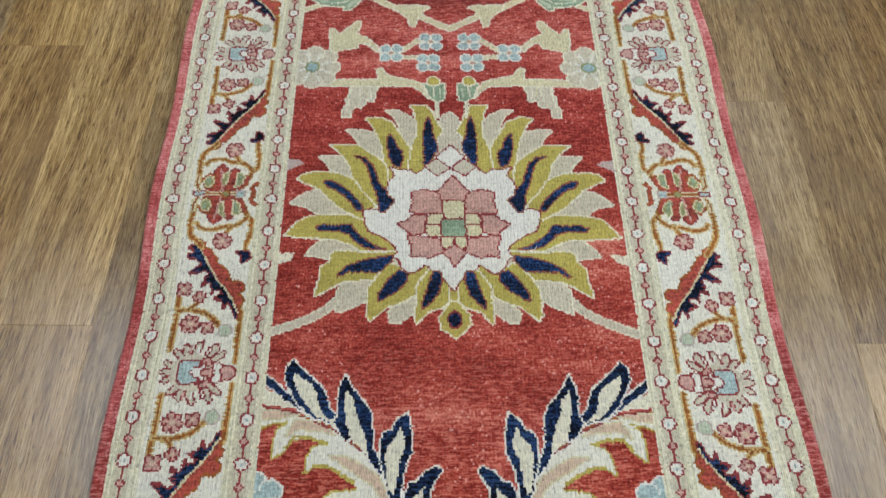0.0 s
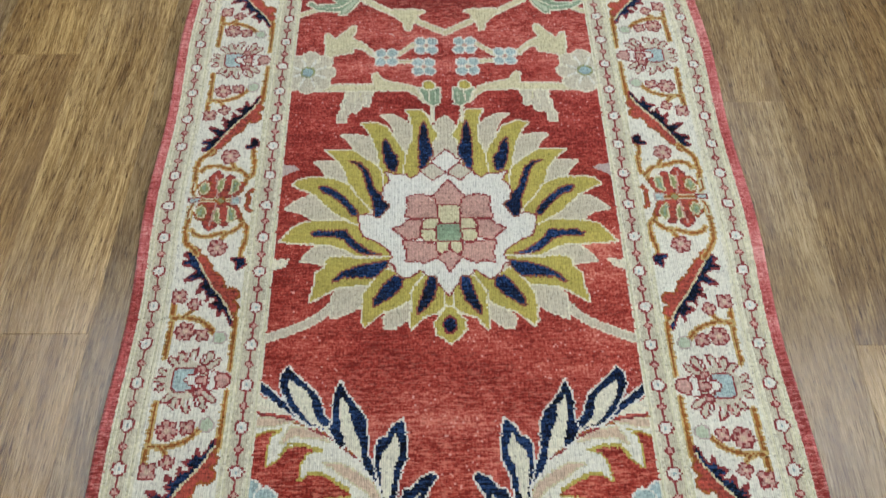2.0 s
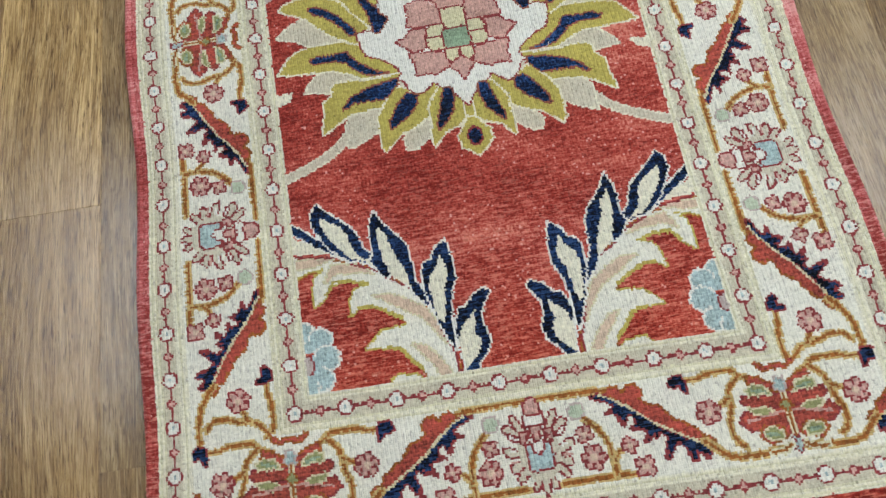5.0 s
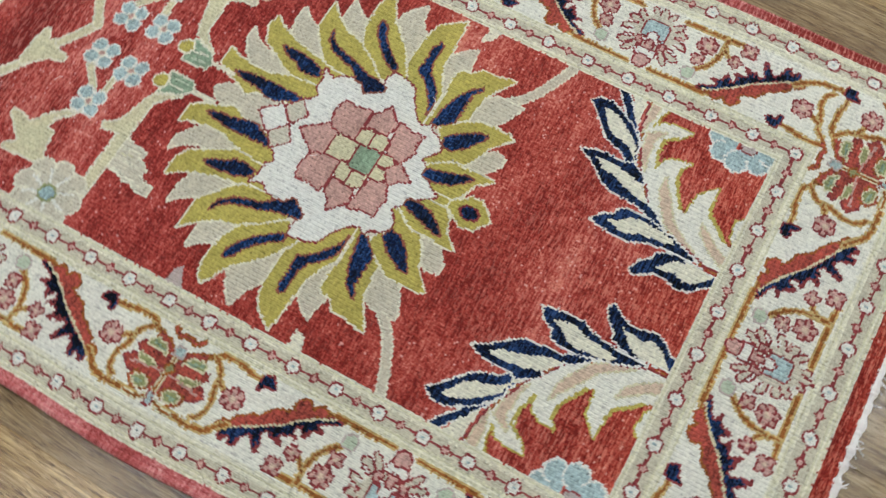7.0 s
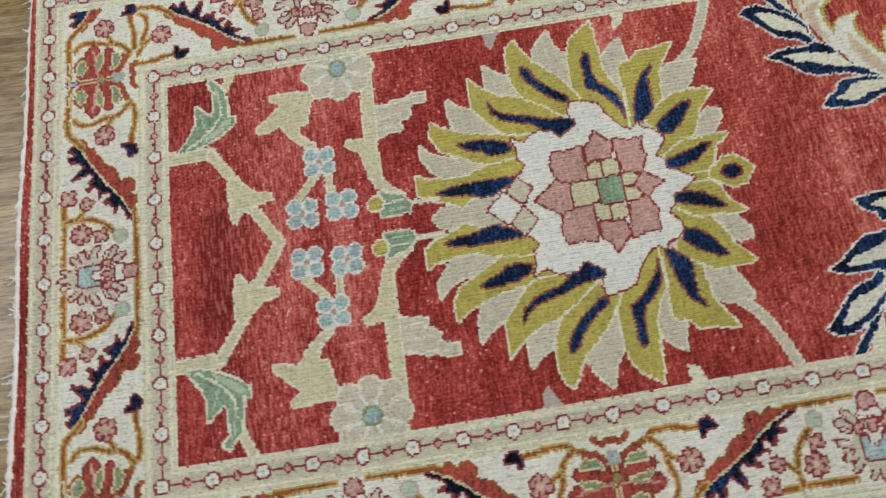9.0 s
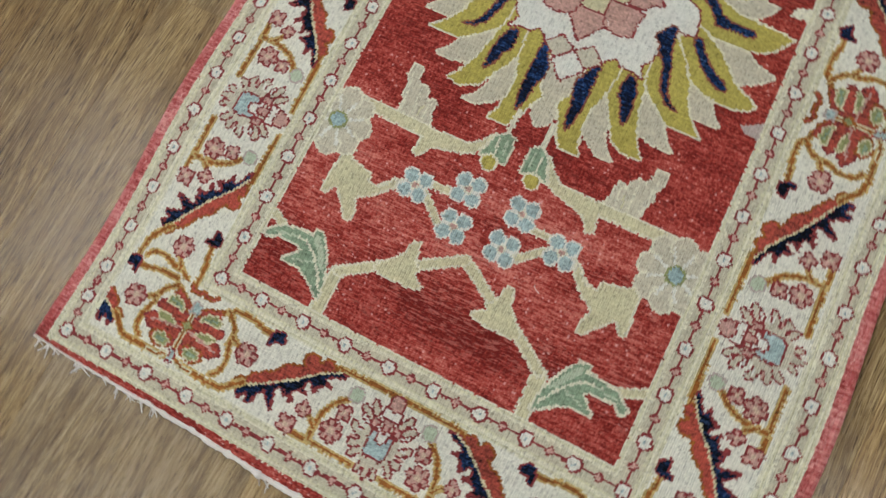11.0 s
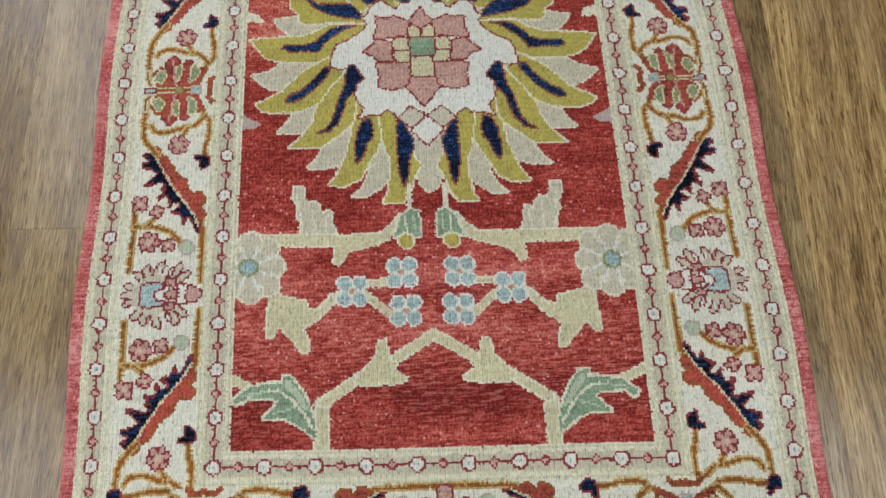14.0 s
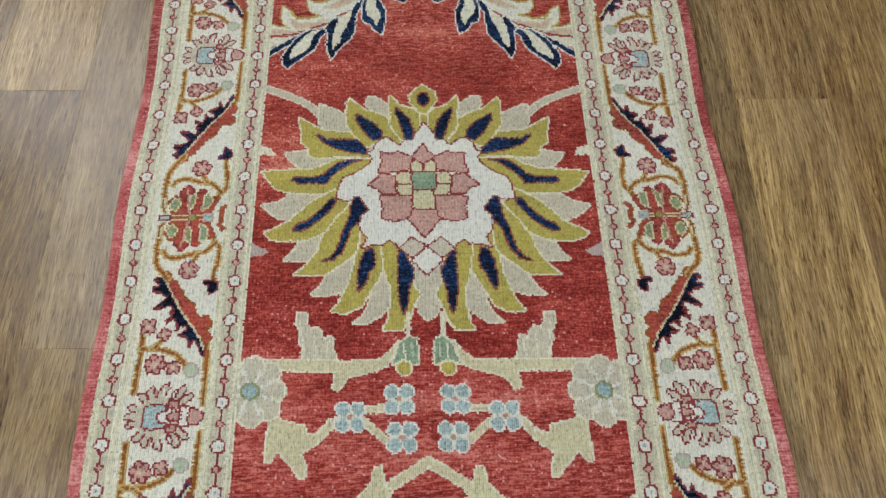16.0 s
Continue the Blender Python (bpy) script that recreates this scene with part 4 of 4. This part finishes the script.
    for cu, cv in ((3.35, 34.9), (9.9, 37.3), (2.95, 40.1)):
        p = new_part("forget_me_not", -1, "pale blue four-petalled flower")
        for du, dv in ((-1, -1), (1, -1), (-1, 1), (1, 1)):
            disc(F([(cu + 1.0 * du, cv + 1.05 * dv)])[0], 0.86, "sky", p, "white", 0.28)
        disc(F([(cu, cv)])[0], 0.36, "pink", p, "cream", 0.15)

# -- field: navy leaves and scrolls at the lower end --
NAVY_LEAF_A = ([(22.7, -22.5), (23.7, -23.6), (23.7, -25.2), (23.2, -26.4), (22.5, -27.5), (21.9, -28.7), (20.5, -30.1), (19.3, -31), (18.6, -31), (16.5, -31.9), (15.5, -33.4), (15.3, -32.3), (16.3, -30.7), (17.5, -29.5), (17.7, -28.6), (18.5, -26.6), (20.1, -25.1), (22.1, -23.3)],
               [(22.5, -24.4), (22.5, -25.4), (22, -27.1), (21.3, -28.1), (20.4, -29.3), (19.1, -30.7), (17.5, -31.3), (16.4, -32.2), (16.9, -31.4), (18.3, -30.3), (18.9, -29), (19.1, -27.5), (20.1, -26.1), (21.6, -25.1)])
NAVY_LEAF_B = ([(15.4, -24.6), (16, -26), (16.3, -27.7), (16.2, -30.5), (16.7, -31.4), (15.5, -33.5), (14.6, -33.9), (14.3, -33.1), (12.1, -35.6), (11.7, -36.8), (10, -38.8), (9.5, -39.8), (9.6, -38.5), (10.5, -36.6), (11.5, -34.7), (11.5, -32.7), (11.8, -30.2), (12.8, -28.5), (13.7, -27.5), (14.7, -26.1)],
               [(15.3, -26.8), (15.4, -29.3), (15, -31.7), (14.6, -33), (14.1, -34.2), (12.1, -35.6), (12.4, -33.6), (13, -32), (13.8, -30.1), (14.1, -28.2)])
NAVY_LEAF_C = ([(6.9, -30.1), (8.4, -31.3), (8.9, -32.5), (10.1, -33), (10.4, -34.3), (10.4, -36.1), (10.2, -37.2), (9.6, -39.4), (9.4, -40.6), (8.9, -41.8), (8.3, -43.4), (7.8, -44.6), (7.7, -41.3), (7.5, -38.8), (7, -36.9), (6.3, -35.6), (6.5, -32)],
               [(7.9, -31.9), (8.3, -33.3), (9.4, -34.6), (9.8, -35.9), (9.6, -38.1), (9.3, -40.6), (8.6, -41.1), (8.2, -39.4), (7.9, -36.6), (7.1, -34.7), (7.4, -33.1)])
NAVY_LEAF_D = ([(2.5, -37.9), (3.2, -37.5), (4.5, -38.1), (5.7, -39.5), (6.5, -39.5), (7.1, -40.7), (7.4, -42.4), (7.1, -44.5), (7.1, -45.2), (6.8, -47.4), (5.5, -47.4), (5.2, -46.6), (3.9, -45.3), (3.4, -44), (3.7, -42.8), (4.1, -41.3), (3.8, -40.1), (3, -38.8)],
               [(4.7, -40), (5.5, -41), (6.5, -41.7), (7, -43), (7.2, -43.7), (7.2, -45.4), (6.8, -47.1), (6.2, -46.7), (5.3, -45.8), (4.7, -44.9), (4.6, -43.7), (5.2, -42.7), (4.8, -41.5)])
NAVY_LEAF_E = ([(26.5, -24.8), (26.5, -26), (23.8, -28.1), (21.4, -29.8), (19.3, -31.1), (20.5, -29.7), (22.1, -28), (23.2, -27.4), (25, -25.9)],
               [(27, -26.4), (26.4, -29.1), (21.7, -29.7), (23.7, -28.3)])
NAVY_LEAVES = (NAVY_LEAF_E, NAVY_LEAF_A, NAVY_LEAF_B, NAVY_LEAF_C, NAVY_LEAF_D)
SCROLL_BODY = [(7.7, -47.8), (7.9, -45.2), (8.7, -43.6), (9, -41.2), (10, -39.6), (12.3, -35.7), (15, -33.9), (16.3, -32.7), (19.1, -31.4), (21.5, -30.7), (26.6, -29.6), (26.3, -32.6), (24.5, -31.8), (22.9, -31.9), (21.9, -33.8), (19.5, -33.7), (17.2, -34.5), (19.1, -34.9), (17.3, -37.5), (15.5, -38.4), (13.6, -39.6), (13.1, -40.6), (14.7, -40.6), (14.6, -43.3), (13.4, -44.9), (12.1, -46.3), (11.3, -47.8)]
SCROLL_LOBES = (
    [(17.2, -34.5), (18.4, -32.6), (21.6, -31.2), (22.9, -31.9), (23.9, -32.3), (24.5, -34.2), (24.4, -36.6), (22.9, -35.3), (21.9, -33.8), (19.5, -33.7)],
    [(14.9, -34.9), (17, -34.6), (19.1, -34.9), (19.8, -36.2), (20.1, -38.3), (19.1, -37.5), (17.3, -37.5), (15.5, -38.4), (13.6, -39.6)],
    [(11.6, -41.8), (13.1, -40.6), (14.7, -40.6), (16.4, -40.8), (17.8, -42.1), (18.6, -42.8), (16.2, -43), (14.6, -43.3), (13.4, -44.9), (12.1, -46.3)],
    [(12.1, -47.7), (12.9, -47), (15.2, -46.6), (16.4, -47.8)],
)
SCROLL_STRIPES = (
    [(8.8, -43.6), (9.4, -41.2), (10.6, -38.9), (12.9, -37.2), (14.8, -36.2), (16.9, -36.2), (15.9, -36.7), (13.7, -38.2), (11.4, -39.7), (9.8, -41.9)],
    [(8.7, -47.3), (10.2, -44.9), (11.8, -43.3), (12.9, -43), (11.6, -44.8), (10.5, -46.3), (10, -47.6)],
    [(16.5, -33.2), (18.5, -31.7), (21.6, -31.2), (22.1, -32), (22.8, -33.5), (21.4, -32.5), (18.4, -32.6)],
    [(21.5, -30.3), (24.8, -30), (26.4, -30.1), (26.4, -31.2), (24, -31)],
)
for m in (-1, 1):
    F = lambda pts, m=m: [(0.15 + m * (x - 0.15), y) for x, y in pts]
    p = new_part("scroll", -1, "ivory acanthus scroll with tan stripes")
    for outline in (SCROLL_BODY, *SCROLL_LOBES):
        shape(F(outline), "ivory", p, "ochre", 0.2)
    for outline in SCROLL_LOBES:
        shape(F(outline), "ivory", p, "gold", 0.26)
    shape(F(SCROLL_BODY), "ivory", p)
    for outline in SCROLL_STRIPES:
        shape(F(outline), "tan", p, "straw", 0.25)
    for line in ([(17.4, -34.4), (19.6, -33.6), (21.8, -33.6), (22.9, -35.1)], [(13.6, -39.5), (15.5, -38.3), (17.3, -37.4), (19.0, -37.4)], [(12.0, -46.2), (13.3, -44.8), (14.5, -43.2), (16.2, -42.9)], [(22.9, -31.6), (24.5, -31.7), (26.4, -32.5)]):
        stroke(F(line), 0.29, "gold", p)
    stroke(F([(12.2, -35.7), (14.9, -34.0), (16.3, -32.7), (19.2, -31.4)]), 0.29, "maroon", p)
    stroke(F([(26.6, -29.4), (23.5, -29.9), (20.8, -30.3)]), 0.29, "maroon", p)
    stroke(F([(9.2, -41.6), (8.6, -43.4), (7.9, -45.2), (7.7, -47.6)]), 0.29, "maroon", p)
    leaves = []
    for outline, lining in NAVY_LEAVES:
        leaves.append(new_part("navy_leaf", -1, "navy leaf lined with ivory"))
        shape(F(outline), "navy", leaves[-1], "white", 0.26)
    for leaf_part, (outline, lining) in zip(leaves, NAVY_LEAVES):
        shape(F(lining), "cream", new_part("leaf_lining", leaf_part))
    p = new_part("blue_flower", -1, "pale blue half flower")
    for cu, cv, r in ((25.8, -39.7, 1.15), (23.9, -40.8, 1.35), (23.3, -43.2, 1.45), (24.2, -45.8, 1.35), (25.9, -46.7, 1.15)):
        disc((m * cu, cv), r, "sky", p, "white", 0.32)
    for cu, cv, r in ((25.4, -41.6, 0.8), (24.9, -43.7, 1.0), (25.6, -45.6, 0.8)):
        disc((m * cu, cv), r, "sky", p)
    disc((m * 26.3, -43.9), 1.2, "grey", p, "maroon", 0.2)
clip[:] = [-1e9, 1e9, -1e9, 1e9]


# ---- the rug as meshes ----
def rug_place(u, v):
    """From the rug's plan to metres, with the slight waver of a hand-woven piece."""
    v = np.where(v > 76.6, 76.6 + (v - 76.6) * (0.75 - 0.5 * np.sign(u) * (u / 45.0) ** 2) + 0.1 * np.sin(u / 5.0) * np.minimum(1.0, v - 76.6), v)
    x = u + 0.25 * np.sin(v / 17.0) * (u / 45.0) + 0.28 * np.sin(v / 6.1 + 1.0 + 0.3 * np.sign(u)) * (u / 45.0) ** 5
    y = v - SKEW * u + 0.07 * np.sin(u / 7.0 + 0.6)
    return x / 100, y / 100


rug = tagged(new("rug"), "red and ivory hand-knotted wool rug lying on the plank floor", "rug")
made = {}
WAVER = rng.normal(0, 0.035, (NV + 1, NU + 1, 2))


def knots(ks):
    """The mesh data of the knots numbered ks: a low dome for each."""
    n = len(ks)
    u, v = gu[ks % NU], gv[ks // NU]
    loc = np.random.default_rng(int(ks[0]) + 1)
    hu, hv = KNOT_U / 2, KNOT_V / 2
    col, row = ks % NU, ks // NU
    co = np.empty((n, 5, 3), np.float32)
    for i, (a, b) in enumerate(((-1, -1), (1, -1), (1, 1), (-1, 1))):
        shake = WAVER[row + (b + 1) // 2, col + (a + 1) // 2]
        x, y = rug_place(u + a * hu + shake[:, 0], v + b * hv + shake[:, 1])
        dip = np.where((col + (a + 1) // 2) % 2 == 0, 0.0018, 0.0011)
        co[:, i, 0], co[:, i, 1], co[:, i, 2] = x, y, PILE - dip
    x, y = rug_place(u + loc.normal(0, 0.05, n), v + loc.normal(0, 0.05, n))
    co[:, 4, 0], co[:, 4, 1], co[:, 4, 2] = x, y, PILE + loc.normal(0, 0.0004, n)
    first = np.arange(n, dtype=np.int32)[:, None, None] * 5
    tri = (first + np.array([[[0, 1, 4], [1, 2, 4], [2, 3, 4], [3, 0, 4]]], np.int32)).reshape(-1)
    return co.reshape(-1), tri


for number_, (name, parent, label) in enumerate(PARTS):
    ks = np.flatnonzero(owner.ravel() == number_)
    if len(ks) == 0:
        continue
    co, tri = knots(ks)
    me = bpy.data.meshes.new(name)
    me.vertices.add(len(co) // 3)
    me.vertices.foreach_set("co", co)
    me.loops.add(len(tri))
    me.loops.foreach_set("vertex_index", tri)
    me.polygons.add(len(tri) // 3)
    me.polygons.foreach_set("loop_start", np.arange(0, len(tri), 3, dtype=np.int32))
    d = dye.ravel()[ks]
    used, slot = np.unique(d, return_inverse=True)
    for k in used:
        me.materials.append(DYES[DYE_NAMES[k]])
    me.polygons.foreach_set("material_index", np.repeat(slot.astype(np.int32), 4))
    me.update(calc_edges=True)
    me.validate()
    ob = new(name, me)
    ob.parent = made.get(parent, rug)
    made[number_] = ob
    if parent == -1:
        tagged(ob, label)


def foundation():
    """The woven ground under the pile, a thin slab with rounded sides."""
    bm = bmesh.new()
    n = 40
    rows = []
    for k in range(n + 1):
        v = V_LOW - 0.2 + (V_HIGH - V_LOW + 0.4) * k / n
        row = []
        for u, z in ((-U_EDGE, 0.0), (-U_EDGE - 0.1, 0.005), (-U_EDGE, PILE - 0.0035), (U_EDGE, PILE - 0.0035), (U_EDGE + 0.1, 0.005), (U_EDGE, 0.0)):
            x, y = rug_place(u, v)
            row.append(bm.verts.new((x, y, z)))
        rows.append(row)
    for a, b in zip(rows[:-1], rows[1:]):
        for i in range(6):
            j = (i + 1) % 6
            bm.faces.new((a[i], a[j], b[j], b[i]))
    bm.faces.new(rows[0])
    bm.faces.new(rows[-1][::-1])
    bmesh.ops.recalc_face_normals(bm, faces=bm.faces[:])
    return bm


mesh_object("foundation", foundation(), BACKING, rug, "woven red foundation under the pile")


def selvedge(m):
    """The overcast side cord: wool wrapped round the edge warps."""
    bm = bmesh.new()
    n, sides = 520, 8
    last = None
    for k in range(n + 1):
        v = V_LOW + (V_HIGH - V_LOW) * k / n
        r = 0.52 + 0.07 * (k % 2) + 0.05 * random.random()
        ringv = []
        for i in range(sides):
            a = 2 * math.pi * i / sides
            x, y = rug_place(m * (U_EDGE + 0.35 + r * math.cos(a)), v)
            ringv.append(bm.verts.new((x, y, 0.0062 + 0.0062 * math.sin(a) * r / 0.6)))
        if last:
            for i in range(sides):
                bm.faces.new((last[i], last[(i + 1) % sides], ringv[(i + 1) % sides], ringv[i]))
        last = ringv
    bmesh.ops.recalc_face_normals(bm, faces=bm.faces[:])
    return bm


for m in (-1, 1):
    mesh_object("selvedge", selvedge(m), DYES["rim"], rug, "overcast red wool side cord")


def cord_end(sgn, v0):
    """The white cotton web at an end, lumpy and uneven."""
    bm = bmesh.new()
    n, sides = 300, 8
    last = None
    for k in range(n + 1):
        u = -U_EDGE - 0.5 + (2 * U_EDGE + 1.0) * k / n
        r = 0.58 + 0.3 * noise.noise(Vector((u * 0.9, sgn * 9.0, 0.0))) + 0.16 * random.random() + 0.45 * max(0.0, (abs(u) - U_EDGE + 1.6) / 1.6)
        c = v0 + sgn * (0.3 + 0.3 * noise.noise(Vector((u * 0.3, sgn * 3.0, 2.0))))
        ringv = []
        for i in range(sides):
            a = 2 * math.pi * i / sides
            x, y = rug_place(u, c + r * math.cos(a))
            ringv.append(bm.verts.new((x, y, 0.0058 + 0.0098 * r * math.sin(a))))
        if last:
            for i in range(sides):
                bm.faces.new((last[i], last[(i + 1) % sides], ringv[(i + 1) % sides], ringv[i]))
        last = ringv
    bmesh.ops.recalc_face_normals(bm, faces=bm.faces[:])
    return bm


def strand(length, sway):
    """One short cotton thread that droops from the web to the floor."""
    bm = bmesh.new()
    last = None
    n, sides = 4, 4
    for k in range(n + 1):
        s = k / n
        c = Vector((sway * s * s, length * s, 0.006 - 0.0045 * min(1, 1.5 * s)))
        r = 0.0011 * (1 - 0.55 * s)
        ringv = [bm.verts.new(c + Vector((r * math.cos(2 * math.pi * i / sides), 0, r * math.sin(2 * math.pi * i / sides)))) for i in range(sides)]
        if last:
            for i in range(sides):
                bm.faces.new((last[i], last[(i + 1) % sides], ringv[(i + 1) % sides], ringv[i]))
        last = ringv
    bm.faces.new(last)
    bmesh.ops.recalc_face_normals(bm, faces=bm.faces[:])
    me = bpy.data.meshes.new("strand")
    bm.to_mesh(me)
    bm.free()
    me.materials.append(COTTON)
    return me


STRANDS = [strand(0.006 + 0.003 * k, 0.004 * (k % 3 - 1)) for k in range(5)]
for sgn, v0 in ((1, V_HIGH), (-1, V_LOW)):
    web = mesh_object("fringe", cord_end(sgn, v0), COTTON, rug, "short white cotton fringe")
    for k in range(44):
        u0 = random.choice((-U_EDGE, U_EDGE)) * random.uniform(0.94, 1.01) if k < 6 else random.uniform(-U_EDGE, U_EDGE)
        for j in range(random.choice((1, 1, 2, 3))):
            x, y = rug_place(u0 + random.uniform(-0.3, 0.3), v0 + sgn * 0.6)
            st = new("strand", random.choice(STRANDS))
            st.parent = web
            st.matrix_basis = pose(x, y, 0.0, 0, 0, (0 if sgn > 0 else 180) + random.uniform(-55, 55)) @ Matrix.Diagonal((1.3, random.uniform(0.6, 1.2), 1.2, 1))


def lint(points, r=0.00035):
    """A stray white thread lying on the pile, with a gentle bend."""
    bm = bmesh.new()
    last = None
    line = curve(points, 6)
    for k, (u, v) in enumerate(line):
        x, y = rug_place(u, v)
        u2, v2 = line[min(k + 1, len(line) - 1)]
        u1, v1 = line[max(k - 1, 0)]
        side = Vector((-(v2 - v1), u2 - u1, 0)).normalized()
        ringv = [bm.verts.new(Vector((x, y, PILE + 0.0007 + r * math.sin(a))) + side * r * math.cos(a)) for a in (0, 1.57, 3.14, 4.71)]
        if last:
            for i in range(4):
                bm.faces.new((last[i], last[(i + 1) % 4], ringv[(i + 1) % 4], ringv[i]))
        else:
            bm.faces.new(ringv[::-1])
        last = ringv
    bm.faces.new(last)
    bmesh.ops.recalc_face_normals(bm, faces=bm.faces[:])
    return bm


for points in ([(-2.7, 6.4), (-2.5, 5.9), (-2.2, 5.6)], [(12.6, -3.6), (12.3, -4.2), (11.4, -4.4)], [(-9.6, 43.2), (-9.0, 43.0), (-8.6, 42.5)]):
    tagged(mesh_object("lint_thread", lint(points), COTTON), "tiny white lint thread lying on the rug", "lint", "lint on the rug")

# ---- the floor: oak-look boards, each its own, laid a little askew to the rug ----
BOARD_W, BOARD_L, SEAM_X = 0.1543, 0.914, 0.568
LAY = pose(0, 0, 0, 0, 0, -1.5)
floor = tagged(mesh_object("floor", box(-ROOM_X - 0.12, ROOM_X + 0.12, -ROOM_Y - 0.12, ROOM_Y + 0.12, -0.05, -0.005), SUBFLOOR), "brown oak-look plank floor with fine seams", "floor", kind="structure")


def board():
    bm = box(-BOARD_W / 2, BOARD_W / 2, -BOARD_L / 2, BOARD_L / 2, -0.005, 0.0)
    top = [e for e in bm.edges if all(v.co.z > -0.001 for v in e.verts)]
    bmesh.ops.bevel(bm, geom=top, offset=0.00058, segments=1, affect="EDGES")
    me = bpy.data.meshes.new("plank")
    bm.to_mesh(me)
    bm.free()
    me.materials.append(OAK)
    return me


BOARD = board()
# where the joints lie in the columns beside the rug (column 0 starts at SEAM_X)
JOINTS = {0: -0.188, -1: 0.271, -8: -0.1685, -9: 0.40, 1: 0.3, -7: 0.283}
SHORT = {(-7, -1): 0.81}
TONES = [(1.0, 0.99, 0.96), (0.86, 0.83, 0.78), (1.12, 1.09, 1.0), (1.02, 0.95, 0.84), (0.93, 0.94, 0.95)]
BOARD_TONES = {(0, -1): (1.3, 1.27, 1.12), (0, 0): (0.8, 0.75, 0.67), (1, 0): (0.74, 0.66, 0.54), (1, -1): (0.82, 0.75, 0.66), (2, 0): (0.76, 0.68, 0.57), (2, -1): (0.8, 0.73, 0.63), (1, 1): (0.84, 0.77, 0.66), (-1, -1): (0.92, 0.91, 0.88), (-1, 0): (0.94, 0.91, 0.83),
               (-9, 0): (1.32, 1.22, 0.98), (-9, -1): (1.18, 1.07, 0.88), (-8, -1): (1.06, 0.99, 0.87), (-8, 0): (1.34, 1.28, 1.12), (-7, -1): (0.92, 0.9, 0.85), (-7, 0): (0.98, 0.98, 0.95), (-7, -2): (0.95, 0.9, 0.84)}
for col in range(-24, 17):
    x = SEAM_X + (col + 0.5) * BOARD_W
    if abs(x) > ROOM_X:
        continue
    joint = JOINTS.get(col, (col * 0.37) % BOARD_L - 0.4)
    end = joint - 5 * BOARD_L + (BOARD_L - SHORT.get((col, -1), BOARD_L))
    for row in range(-5, 5):
        y0 = end
        y1 = end = y0 + SHORT.get((col, row), BOARD_L)
        y0, y1 = max(y0, -ROOM_Y - 0.05), min(y1, ROOM_Y + 0.05)
        if y1 - y0 < 0.06:
            continue
        b = new("plank", BOARD)
        b.parent = floor
        b.matrix_basis = LAY @ pose(x, (y0 + y1) / 2, 0.0) @ Matrix.Diagonal((1, (y1 - y0) / BOARD_L, 1, 1))
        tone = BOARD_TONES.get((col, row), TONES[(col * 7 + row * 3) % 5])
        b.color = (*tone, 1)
